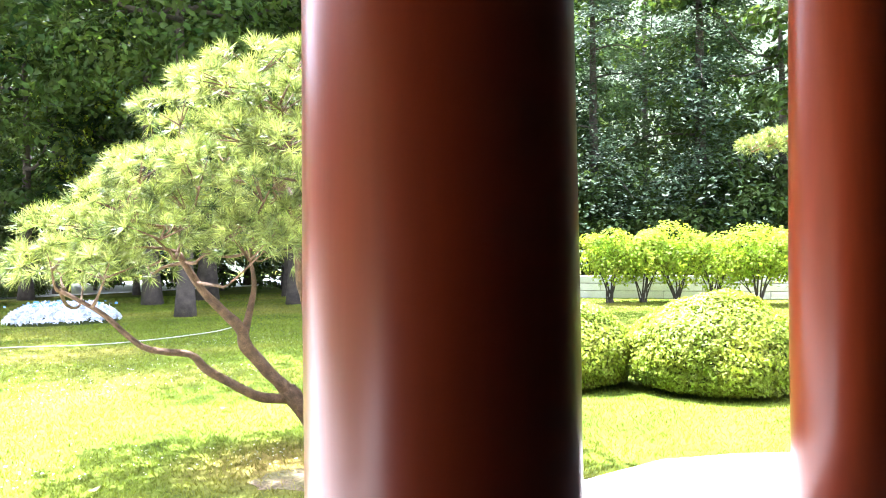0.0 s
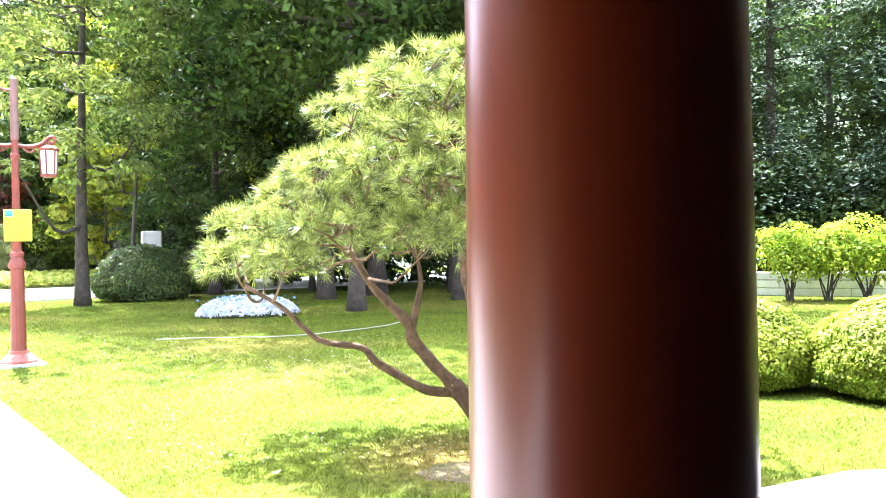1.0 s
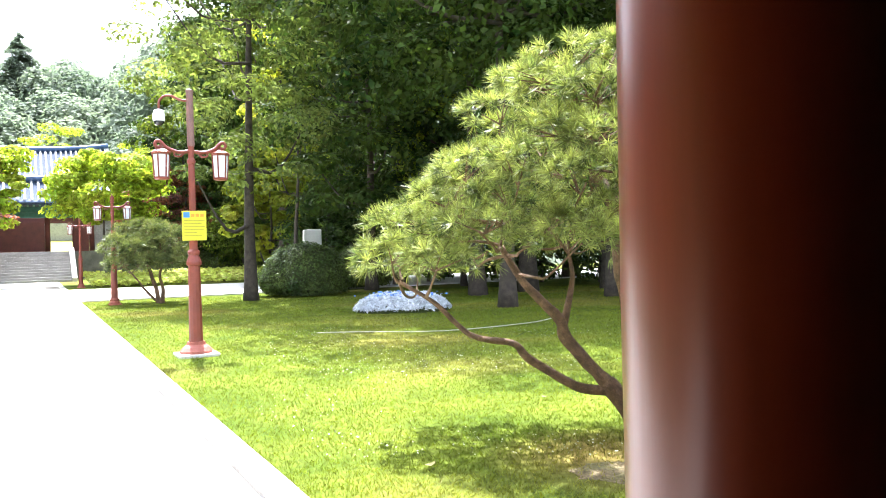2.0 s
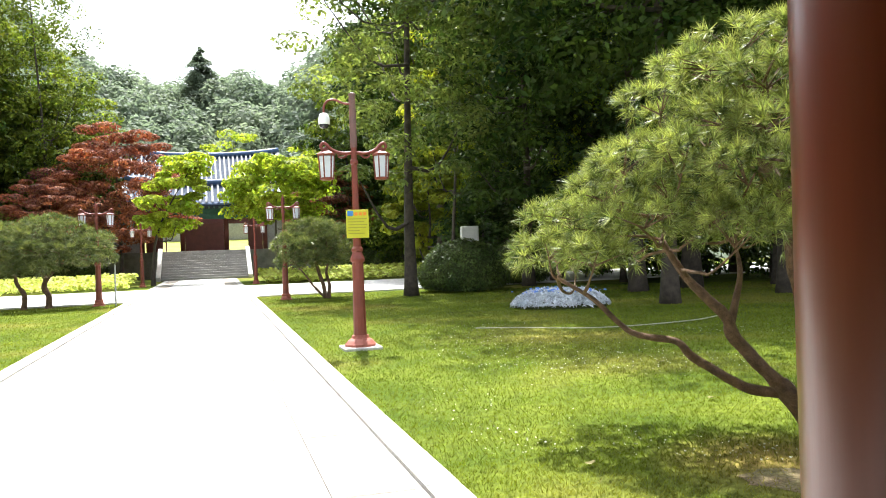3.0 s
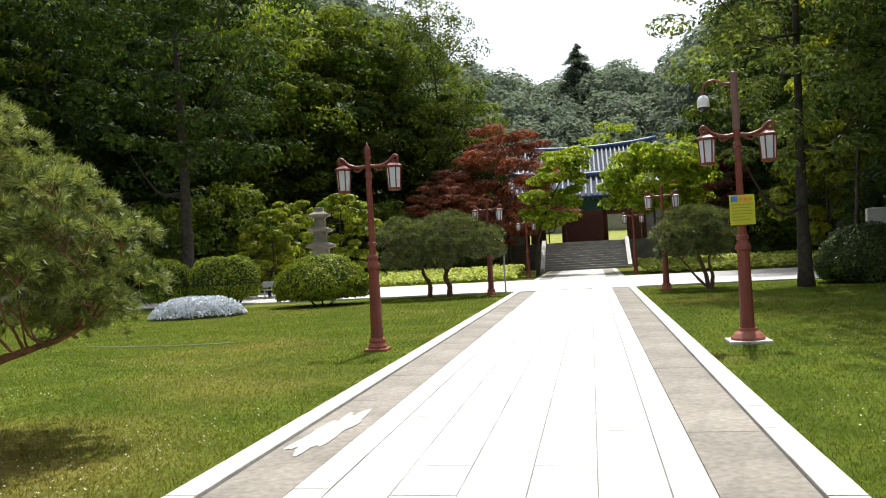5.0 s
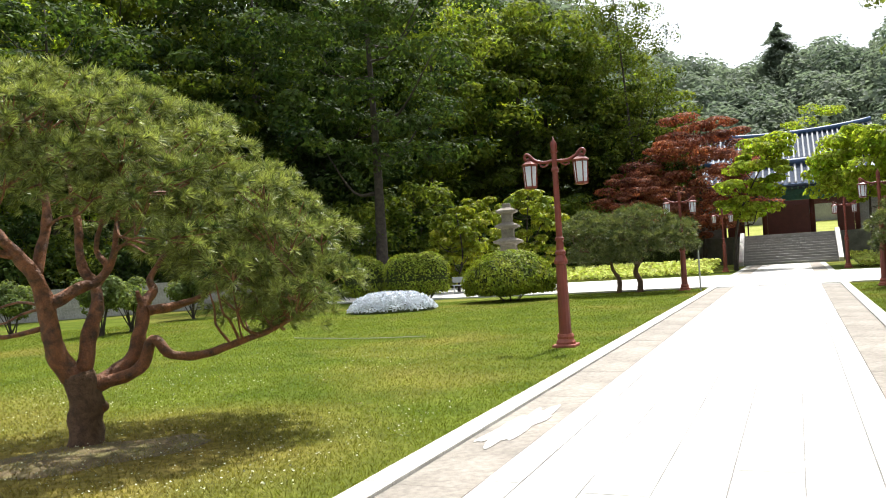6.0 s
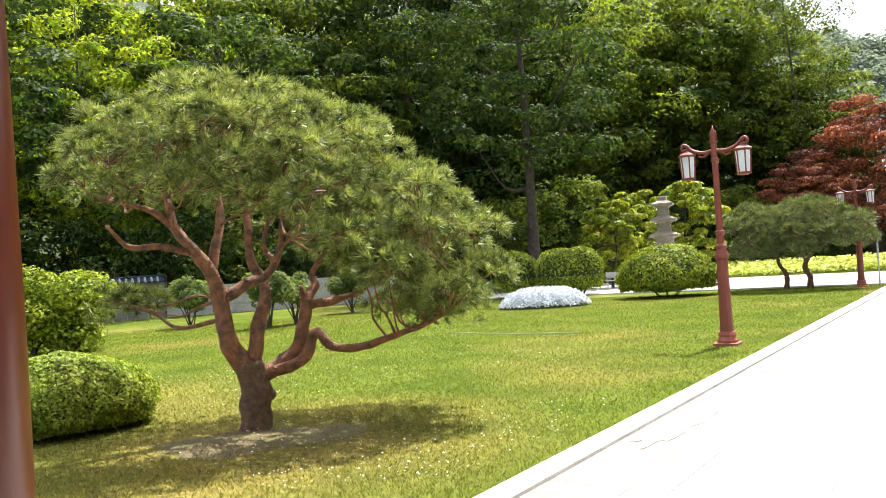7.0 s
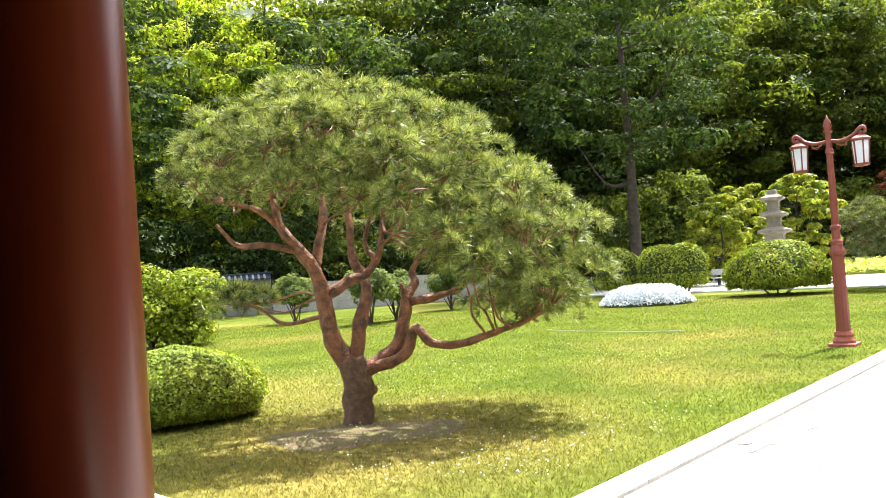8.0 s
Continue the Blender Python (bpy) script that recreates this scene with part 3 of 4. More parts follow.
for az_, d_, s_ in ((-26, 52, 1), (-24.5, 56, 1.3), (-36, 49, 1), (-41, 46, 1), (-46, 47, .9), (-51, 46, 1), (-57, 47, 1.1), (-63, 46, 1), (-70, 46, 1), (-15.5, 64, 1.2), (-12, 66, 1.2),
                    (-17.5, 62, 1.3), (12, 62, 1.2), (15.5, 57, 1.2), (19, 42, 1), (22.5, 43, 1), (26, 40, 1.1), (30, 39, 1), (34, 37, 1), (38, 36, 1), (43, 37, 1), (48, 36, 1), (53, 35, 1), (58, 33, 1), (62, 33, .9), (66, 34, 1), (70, 33, 1), (75, 34, 1), (9, 70, 1), (-10.5, 68, 1)):
    plant(under, *polar(az_, d_), rng.uniform(0, 360), s_)


# ---- pines ----
def limb(pts, away=0.0, start=0.0):
    """Points (right, up) as a bent limb that also runs away from the path, start to end."""
    k = len(pts) - 1
    return [(u, start + (away - start) * i / k, z) for i, (u, z) in enumerate(pts)]


def pine(name, az, d, limbs, top, bottom, depth, pads, seed, label, length=0.13, per=40, count=34, pad=0.38, material="needle", width=0.006, bark="pinebark", wisps=()):
    """A trained red pine: bent limbs and flat pads of long needles inside a domed outline given as (right, up) steps."""
    g = np.random.default_rng(seed)
    x, y = polar(az, d)
    ob = thing(name, x, y, 0, -az, label, "pine tree")
    joints = []
    for i, (pts, r0, r1) in enumerate(limbs):
        bm = bmesh.new()
        tube(bm, pts, r0, r1, 12, 6, 0.2 if i == 0 else 0.34, r0 * 0.45 if i == 0 else 0.0)
        part("trunk" if i == 0 else "limb", bm, "trunkbark" if i == 0 else bark, ob, smooth=True)
        if i and r0 > 0.029:
            joints += smooth_line(pts, 4)
    tu, tz = np.array(top).T
    bu, bz = np.array(bottom).T
    mid, half = (tu[0] + tu[-1]) / 2, (tu[-1] - tu[0]) / 2
    tries = 0
    c = np.zeros((0, 3))
    while len(c) < pads and tries < 9000:
        tries += 1
        u = g.uniform(tu[0] + pad + length * 1.1, tu[-1] - pad - length * 1.1)
        girth = depth * math.sqrt(max(0.05, 1 - ((u - mid) / half) ** 2))
        level = (1.0, 1.0, 0.72, 0.45, 0.18)[g.integers(5)]  # shelves of foliage: the dome's skin and, under it, the outer rim alone
        side = g.uniform(-1, 1) if level == 1.0 else (1 if g.random() < 0.5 else -1) * g.uniform(0.5, 1.0)
        w = girth * side
        zt, zb = np.interp(u, tu, tz) - pad * 0.5 - length * 1.15, np.interp(u, bu, bz) + pad * 0.25
        zt = zb + (zt - zb) * math.sqrt(max(0.0, 1 - (w / (depth * 1.12)) ** 2))
        q = np.array([u, w, zb + max(0.0, zt - zb) * min(1.0, level * g.uniform(0.93, 1.05))])
        if len(c) == 0 or np.linalg.norm((c - q) * [1, 1, 1.6], axis=1).min() > pad * 1.32:
            c = np.vstack([c, q])
    c = np.vstack([c] + [np.array([q]) for q in wisps])
    bm = bmesh.new()
    for q in c:
        qv = Vector(q)
        near = min(joints, key=lambda j: (j - qv).length + 0.8 * max(0, j.z - qv.z))
        loose = min(1.0, (qv - near).length / 1.2)
        m = near.lerp(qv, 0.5) + Vector(g.normal(0, 0.11, 3)) * loose + Vector((0, 0, -0.04))
        tube(bm, [near, near.lerp(m, 0.5) + Vector(g.normal(0, 0.05, 3)) * loose, m, qv + Vector((0, 0, -0.05))], 0.018, 0.007, 5, 3)
        for _ in range(4):
            e = qv + Vector((g.uniform(-1, 1) * pad * 0.8, g.uniform(-1, 1) * pad * 0.8, g.uniform(0, 0.1)))
            tube(bm, [m.lerp(qv, 0.6), e], 0.009, 0.004, 4, 1)
    tagged(part("branchwork", bm, bark, ob), kind="stuff")
    k = len(c)
    dd = unit(g.normal(0, 1, (k, per, 3)) * [1, 1, 0.75] + [0, 0, 0.5])
    rad = (pad * g.uniform(0.75, 1.15, k))[:, None, None]
    p = c[:, None] + dd * rad * np.array([1, 1, 0.5]) * g.uniform(0.82, 1.05, (k, per, 1))
    v, f = tufts(p.reshape(-1, 3), unit(dd * [1, 1, 0.8] + [0, 0, 0.55]).reshape(-1, 3), count, length, g, width)
    cloud("needles", v, f, material, ob)
    return ob


pine("trained_pine", -47.93, 9.47, [
    (limb([(0.0, -0.1), (0.0, 0.2), (0.02, 0.42), (-0.04, 0.76)]), 0.185, 0.165),
    (limb([(0.05, 0.33), (0.16, 0.37), (0.21, 0.40)], -0.05), 0.085, 0.05),
    (limb([(0.66, 1.38), (0.62, 1.5), (0.60, 1.58)], 0.2, 0.25), 0.045, 0.02),
    (limb([(-0.04, 0.66), (-0.24, 0.99), (-0.30, 1.38), (-0.39, 1.78), (-0.57, 2.06), (-0.75, 2.33), (-0.80, 2.75)], -0.3), 0.125, 0.04),
    (limb([(-0.39, 1.80), (-0.28, 2.30), (-0.27, 2.63), (-0.33, 3.25)], 0.2, -0.15), 0.065, 0.03),
    (limb([(-0.57, 2.02), (-0.89, 2.10), (-1.20, 2.12), (-1.40, 2.35)], -0.5, -0.2), 0.045, 0.016),
    (limb([(-0.72, 2.26), (-0.93, 2.47), (-1.18, 2.56), (-1.45, 2.62)], -0.6, -0.2), 0.04, 0.015),
    (limb([(0.0, 0.76), (0.09, 1.16), (0.19, 1.48), (0.16, 1.68), (0.04, 1.95), (0.03, 2.42), (-0.07, 2.95)], 0.5), 0.095, 0.03),
    (limb([(-0.26, 1.50), (0.02, 1.66), (0.19, 1.71), (0.36, 1.95), (0.45, 2.5)], 0.1, -0.1), 0.07, 0.025),
    (limb([(0.17, 1.66), (0.31, 1.87), (0.21, 2.10), (0.35, 2.6)], 0.7, 0.3), 0.055, 0.02),
    (limb([(0.06, 0.58), (0.46, 0.80), (0.60, 1.12), (0.67, 1.41), (0.78, 1.57), (0.76, 1.71), (0.92, 1.95)], 0.5), 0.095, 0.03),
    (limb([(0.06, 0.60), (0.56, 0.74), (0.71, 1.05), (0.90, 0.87), (1.23, 0.84), (1.61, 0.95), (1.89, 1.03), (2.25, 1.2)], -0.4), 0.075, 0.025),
    (limb([(0.70, 1.35), (1.04, 1.39), (1.38, 1.50), (1.8, 1.9)], 0.5, 0.2), 0.06, 0.02),
    (limb([(-0.33, 1.26), (-0.81, 1.19), (-1.12, 1.38), (-1.60, 1.46)], 0.9, 0.0), 0.028, 0.008),
], [(-2.15, 2.55), (-1.99, 2.85), (-1.71, 3.25), (-1.17, 3.82), (-0.77, 4.08), (-0.18, 4.2), (0.41, 4.08), (0.93, 3.84), (1.45, 3.55), (1.83, 3.15), (2.35, 2.72), (2.8, 2.15), (3.02, 1.5)],
    [(-2.15, 2.4), (-1.37, 2.5), (-0.86, 2.5), (0.16, 2.3), (0.42, 2.15), (1.0, 1.85), (1.5, 1.4), (2.04, 1.16), (2.52, 1.12), (3.02, 1.35)],
    1.45, 135, 61, "trained red pine with twisted limbs and wide domed crown", wisps=(
        (-1.5, 0.85, 1.5), (-1.25, 0.7, 1.48), (1.55, -0.5, 1.42), (1.95, -0.4, 1.2), (2.35, -0.35, 1.18), (2.55, 0.1, 1.3), (1.75, 0.1, 1.28), (2.15, 0.3, 1.15),
        (1.2, -0.6, 1.8), (2.45, -0.35, 1.75), (1.0, -0.7, 2.05), (1.45, 0.5, 1.75), (2.05, -0.55, 1.75)))

pine("trained_pine", 41.5, 7.3, [
    (limb([(0.12, -0.1), (-0.12, 0.08), (-0.35, 0.39), (-0.42, 0.47)]), 0.10, 0.075),
    (limb([(-0.36, 0.40), (-0.74, 0.84), (-0.81, 1.04), (-1.10, 1.36), (-1.3, 1.7)], -0.2), 0.068, 0.025),
    (limb([(-0.36, 0.39), (-0.68, 0.44), (-1.07, 0.68), (-1.22, 0.83), (-1.58, 0.91), (-1.89, 1.20), (-2.2, 1.40)], -0.35), 0.045, 0.016),
    (limb([(-0.77, 0.99), (-0.70, 1.38), (-0.75, 1.7)], 0.2, -0.05), 0.035, 0.015),
    (limb([(0.2, 0.0), (-0.05, 0.6), (-0.20, 1.23), (-0.26, 1.62), (-0.29, 1.97), (-0.44, 2.27), (-0.53, 2.57), (-0.5, 3.0)], 0.3), 0.11, 0.035),
    (limb([(-0.29, 1.97), (-0.7, 1.95), (-1.3, 1.9), (-1.8, 2.0)], -0.1, 0.2), 0.035, 0.014),
    (limb([(-0.44, 2.27), (-0.9, 2.35), (-1.3, 2.4)], 0.4, 0.25), 0.03, 0.012),
    (limb([(-0.2, 1.3), (0.3, 1.8), (0.9, 2.1), (1.4, 2.2)], 0.3, 0.1), 0.06, 0.02),
], [(-2.85, 1.4), (-2.62, 1.66), (-2.3, 1.9), (-2.15, 2.25), (-1.78, 2.42), (-1.6, 2.68), (-1.45, 2.95), (-1.28, 3.27), (-1.0, 3.5), (-0.65, 3.7), (-0.2, 3.8), (0.5, 3.3), (1.3, 2.8), (1.9, 2.2)],
    [(-2.78, 1.25), (-2.14, 1.34), (-1.71, 1.42), (-1.24, 1.40), (-0.88, 1.55), (-0.64, 1.45), (0.3, 1.7), (1.9, 1.9)],
    0.95, 95, 63, "trained red pine with low forked limbs and layered needle pads", pad=0.36, bark="trunkbark", width=0.0045)

pine("small_pine", -10.9, 32.8, [
    (limb([(0.45, -0.1), (0.5, 0.4), (0.35, 0.8), (0.5, 1.2)]), 0.12, 0.08),
    (limb([(-0.35, -0.1), (-0.3, 0.5), (-0.5, 0.9), (-0.6, 1.3)]), 0.11, 0.05),
    (limb([(0.5, 1.15), (0.9, 1.6), (1.6, 1.9), (2.2, 2.0)], 0.3), 0.06, 0.02),
    (limb([(-0.6, 1.2), (-1.2, 1.6), (-1.9, 1.8)], -0.3), 0.06, 0.02),
    (limb([(0.4, 1.0), (0.2, 1.7), (0.3, 2.6)], 0.2), 0.07, 0.02),
], [(-2.7, 2.0), (-2.2, 3.1), (-1.2, 3.7), (-0.5, 3.35), (-0.2, 3.3), (0.4, 3.85), (1.1, 3.65), (1.7, 3.2), (2.3, 3.05), (3.1, 2.3)], [(-2.7, 0.95), (-1.5, 0.95), (0, 1.2), (1.5, 1.35), (3.1, 1.65)],
    1.8, 75, 65, "small spreading clipped pine with two bent trunks on the lawn", length=0.22, per=46, count=18, pad=0.5, material="needle_far", width=0.012, bark="trunkbark")
pine("garden_pine", 76.0, 28, [
    (limb([(0.3, -0.1), (0.2, 1.5), (0.0, 3.2), (-0.3, 4.4)]), 0.14, 0.07),
    (limb([(-0.3, 4.3), (-1.0, 4.8), (-1.9, 5.0), (-2.8, 4.7)], -0.2), 0.05, 0.02),
    (limb([(-0.2, 4.2), (0.8, 4.9), (1.8, 5.2)], 0.2), 0.05, 0.02),
], [(-3.5, 4.9), (-2.8, 5.4), (-1.8, 5.7), (-0.5, 5.9), (1.0, 5.8), (2.6, 5.2)], [(-3.5, 4.6), (-1.5, 4.7), (0, 5.0), (2.6, 4.8)],
    1.3, 34, 69, "tall thin pine with a pale sunlit needle crown", length=0.2, per=40, count=16, pad=0.45, width=0.012)
pine("small_pine", 6.8, 30.2, [
    (limb([(0.45, -0.1), (0.4, 0.4), (0.25, 0.9), (0.1, 1.5)]), 0.09, 0.05),
    (limb([(0.55, -0.1), (0.6, 0.5), (0.5, 1.0), (0.7, 1.6)]), 0.08, 0.03),
    (limb([(0.35, 0.1), (0.0, 0.5), (-0.2, 0.8), (-0.6, 1.3)]), 0.05, 0.02),
], [(-1.6, 1.4), (-1.2, 2.4), (-0.5, 3.1), (0.1, 3.4), (0.8, 3.1), (1.5, 2.6), (1.9, 1.6)], [(-1.6, 1.1), (0, 1.1), (1.9, 1.2)],
    1.4, 48, 67, "small round clipped pine beside the street lamp", length=0.22, per=46, count=18, pad=0.46, material="needle_far", width=0.012, bark="trunkbark")


# ---- clipped bushes, hedges, flower beds ----
def bush(name, az, d, rx, ry, h, material, seed, label, size=0.05, count=9000, flat_top=0.0, rz=None, stems=0, lift=0.0):
    """A clipped bush: a solid core, coloured dark for the shade inside, and a skin of small leaves on an uneven dome.
    """
    g = np.random.default_rng(seed)
    x, y = polar(az, d)
    ob = thing(name, x, y, 0, -az if rz is None else rz, label, "bush")
    dirs = unit(g.normal(0, 1, (count, 3)) + [0, 0, 0.25])

    def shape(q):
        lump = np.array([noise.noise(Vector(p) * 1.9 + Vector((seed, 0, 0))) * 0.10 + noise.noise(Vector(p) * 5 + Vector((seed, 3, 0))) * 0.05 for p in q])[:, None]
        out = q * (1 + lump)
        z = out[:, 2]
        z = np.where(z > 0, np.abs(z) ** (1.0 - 0.5 * flat_top), -np.abs(z) ** 0.8)
        flatxy = out[:, :2] / np.maximum(np.linalg.norm(out[:, :2], axis=1, keepdims=True), 1e-6)
        low = np.clip(-q[:, 2:3], 0, 1)
        w = out[:, :2] * (1 + 0.18 * (1 - np.abs(out[:, 2:3])))
        w = np.where(q[:, 2:3] < 0, flatxy * (1.16 - 0.22 * low ** 2) * (1 + lump) * np.clip((1 - low) * 8, 0, 1), w)
        mid = lift + (h - lift) * 0.36
        zz = mid + np.where(z > 0, z * (h - mid), z * (mid - lift - 0.03))
        return np.stack([w[:, 0] * rx * 0.87, w[:, 1] * ry * 0.87, zz], 1)

    p = shape(dirs) * 1.0
    cen = np.array([0, 0, lift + (h - lift) * 0.36])
    p = cen + (p - cen) * g.uniform(0.91, 1.04, (count, 1))
    v, f = leaves(p, unit(p - cen) + [0, 0, 0.4], size, g, tumble=0.42)
    cloud("leaves", v, f, material, ob)
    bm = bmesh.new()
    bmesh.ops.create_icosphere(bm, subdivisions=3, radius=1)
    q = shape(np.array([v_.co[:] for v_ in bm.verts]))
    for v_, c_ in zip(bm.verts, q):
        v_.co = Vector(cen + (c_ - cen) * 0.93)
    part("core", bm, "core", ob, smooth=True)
    for k in range(max(stems, 3)):
        bm = bmesh.new()
        a = 2 * math.pi * k / max(stems, 3) + g.uniform(0, 0.6)
        s = 0.25
        tube(bm, [(math.cos(a) * rx * s * 0.5, math.sin(a) * ry * s * 0.5, -0.05), (math.cos(a) * rx * s, math.sin(a) * ry * s, lift * 0.6 + 0.05), (math.cos(a) * rx * 0.6, math.sin(a) * ry * 0.6, lift + 0.35 * (h - lift))], 0.028, 0.012, 6, 3)
        part("stem", bm, "bark", ob)
    return ob


bush("clipped_bush", 67.9, 10.1, 1.02, 0.9, 1.13, "bush", 71, "large rounded clipped bush on the lawn", 0.052, 40000)
bush("clipped_bush", 57.7, 10.3, 0.85, 0.85, 1.04, "bush", 72, "rounded clipped bush beside a larger one", 0.052, 28000)
bush("clipped_bush", -60.3, 11.1, 1.15, 1.0, 0.93, "bush", 73, "low rounded clipped azalea bush beside the pine", 0.052, 38000)

def shrub(az, d, r, h, seed, material, label, lift, size=0.12, clumps=18, per=230):
    """A shrub with many bare stems that fan out of the ground under an uneven leafy head."""
    g = np.random.default_rng(seed)
    x, y = polar(az, d)
    ob = thing("multistem_shrub", x, y, 0, -az, label, "shrub", "multi-stemmed shrubs")
    c = unit(g.normal(0, 1, (clumps, 3))) * g.uniform(0.3, 1, (clumps, 1)) * [r * 0.8, r * 0.8, (h - lift) * 0.38] + [0, 0, (h + lift) / 2]
    for k in range(8):
        bm = bmesh.new()
        e = Vector(c[k]) * 0.9
        e.z = max(e.z, lift + 0.1, 0.5)
        tube(bm, [(g.normal(0, 0.06), g.normal(0, 0.06), -0.05), (e.x * 0.45 + g.normal(0, 0.03), e.y * 0.45, e.z * 0.5), e], 0.03, 0.01, 6, 3)
        part("stem", bm, "bark", ob)
    p, nr = clump_points(c, g.uniform(0.7, 1.2, clumps) * r * 0.45, per, g, 0.85)
    v, f = leaves(p, nr, size, g)
    cloud("leaves", v, f, material, ob)


for i, (az_, d_, r_) in enumerate(((60.9, 25, 1.2), (63.1, 25.3, 1.3), (65.4, 25.2, 1.3), (67.8, 24.9, 1.3), (70.5, 24.6, 1.4), (73.6, 24.6, 1.3))):
    shrub(az_, d_, r_, 2.15 + 0.12 * (i % 3), 80 + i, "leaf_lime", "bright green multi-stemmed shrub with bare lower stems", 0.5)
for i, (az_, d_, r_, h_) in enumerate(((-61.4, 25, 1.4, 2.3), (-58.9, 24.6, 1.3, 2.2), (-51.8, 32, 0.85, 1.9), (-46.8, 28, 0.95, 2.0), (-44.9, 29, 0.8, 1.9), (-41.0, 34, 0.9, 1.8))):
    shrub(az_, d_, r_, h_, 90 + i, "bush_far" if i < 2 else "leaf_feather", "bright green multi-stemmed shrub near the wall", -0.2 if i < 2 else 0.6, 0.13, 26 if i < 2 else 18, 300)
bush("clipped_bush", -19.0, 31.5, 1.8, 1.4, 1.93, "bush_far", 101, "large round clipped bush with yellow-green top before the pagoda", 0.12, 11000, lift=0.2, stems=6)
bush("clipped_bush", 17.4, 31.5, 1.75, 1.5, 1.98, "bush_dark", 102, "large round dark clipped bush before a stone block", 0.11, 11000)
bush("clipped_bush", 21.2, 36, 1.4, 1.2, 1.9, "bush_dark", 103, "round dark clipped bush", 0.1, 5000)
for i, (az_, d_, r_) in enumerate(((-29.2, 38.0, 1.0), (-26.1, 37.0, 1.15), (-24.9, 37.0, 1.05))):
    bush("hedge_bush", az_, d_, r_, 0.9, 2.15, "bush", 104 + i, "bright clipped hedge bush with bare stems round a tree", 0.11, 6500, 0.95, stems=8, lift=0.2)
bush("clipped_bush", -33.5, 44, 1.5, 1.2, 1.6, "bush", 109, "light green clipped bush at the lawn's edge", 0.12, 4000)
for i, (az_, d_, r_) in enumerate(((10.2, 60, 2.2), (12.8, 58, 2.0), (-8.5, 62, 2.2), (-12.3, 63, 2.4))):
    bush("clipped_bush", az_, d_, r_, 1.4, 1.9, "bush_dark", 110 + i, "dark green clipped hedge bush behind the ground cover", 0.13, 4500, 0.5)

for az_, d_, rx_, ry_, seed_, blue in ((24.1, 22.0, 1.32, 0.95, 121, True), (-27.4, 29.2, 1.62, 1.15, 122, False)):
    g = np.random.default_rng(seed_)
    x, y = polar(az_, d_)
    bed = thing("flower_bed", x, y, 0, -az_, "oval bed of silver-white dusty miller" + (" with a few blue flowers" if blue else " on the lawn"), "flower bed")
    bm = lathe([(1.0, 0.0), (0.97, 0.1), (0.7, 0.2), (0.2, 0.25)], 32)
    bmesh.ops.transform(bm, matrix=Matrix.Diagonal((rx_ * 0.94, ry_ * 0.94, 1, 1)), verts=bm.verts)
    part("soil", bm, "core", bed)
    n = 5200
    a, r = g.uniform(0, 2 * math.pi, n), np.sqrt(g.random(n))
    top = (0.3 if blue else 0.46) * (1 - r ** 4) + 0.1
    p = np.stack([rx_ * r * np.cos(a), ry_ * r * np.sin(a), top * g.uniform(0.7, 1.28, n)], 1)
    v, f = leaves(p, np.stack([np.cos(a) * r, np.sin(a) * r, np.full(n, 0.8)], 1), 0.15, g, 0.3, 0.35, 0.7)
    cloud("silver_leaves", v, f, "silver", bed)
    if blue:
        p = np.stack([g.normal(-0.05, 0.42, 170), g.normal(0, 0.35, 170), 0.46 + g.normal(0, 0.03, 170)], 1)
        v, f = leaves(p, np.tile([0, -0.5, 1.0], (170, 1)), 0.11, g)
        tagged(cloud("blue_flowers", v, f, "petal_blue", bed), kind="stuff")

g = np.random.default_rng(131)
for x0, x1, y0, y1 in ((-34, -4.4, 46.9, 54.0), (2.9, 30, 46.9, 54.0)):
    n = int((x1 - x0) * (y1 - y0) * 70)
    yy = g.uniform(y0, y1, n)
    p = np.stack([g.uniform(x0, x1, n), yy, g.uniform(0.1, 0.38, n) + 0.06 * (yy - y0)], 1)
    v, f = leaves(p, np.tile([0, -0.3, 1.0], (n, 1)), 0.3, g, 0.3, 0.6)
    tagged(cloud("ground_cover", v, f, "hosta"), "pale yellow-green broad-leaved ground cover", "ground cover", kind="stuff")

# bare earth under the pines
for az_, d_, rx_, ry_, seed_ in ((-47.4, 8.8, 1.2, 0.62, 3), (39.8, 6.1, 0.5, 0.3, 9)):
    bm = bmesh.new()
    x, y = polar(az_, d_)
    ringv = [bm.verts.new((rx_ * (1 + 0.7 * noise.noise(Vector((math.cos(a) * 1.4, math.sin(a) * 1.4, seed_)))) * math.cos(a), ry_ * (1 + 0.7 * noise.noise(Vector((math.cos(a) * 1.4, math.sin(a) * 1.4, seed_ + 5)))) * math.sin(a), 0.004)) for a in np.linspace(0, 2 * math.pi, 48, endpoint=False)]
    cv = bm.verts.new((0, 0, 0.02))
    for i in range(48):
        bm.faces.new((ringv[i], ringv[(i + 1) % 48], cv))
    ob = part("bare_earth", bm, "soil")
    ob.matrix_world = pose(x, y, 0, 0, 0, -az_)
    tagged(ob, "worn bare earth with thin dry grass under a pine", "soil", kind="structure")

# pale wash of old paint on the left strip
bm = bmesh.new()
rimv = []
for a in np.linspace(0, 2 * math.pi, 60, endpoint=False):
    k = 1 + 0.5 * noise.noise(Vector((math.cos(a) * 2.5, math.sin(a) * 2.5, 2.0))) + 0.14 * noise.noise(Vector((math.cos(a) * 9, math.sin(a) * 9, 5.0)))
    rimv.append(bm.verts.new((0.17 * k * math.cos(a) + 0.05 * math.sin(a), 0.95 * k * math.sin(a), 0.0)))
cv = bm.verts.new((0, 0, 0))
for i in range(60):
    bm.faces.new((rimv[i], rimv[(i + 1) % 60], cv))
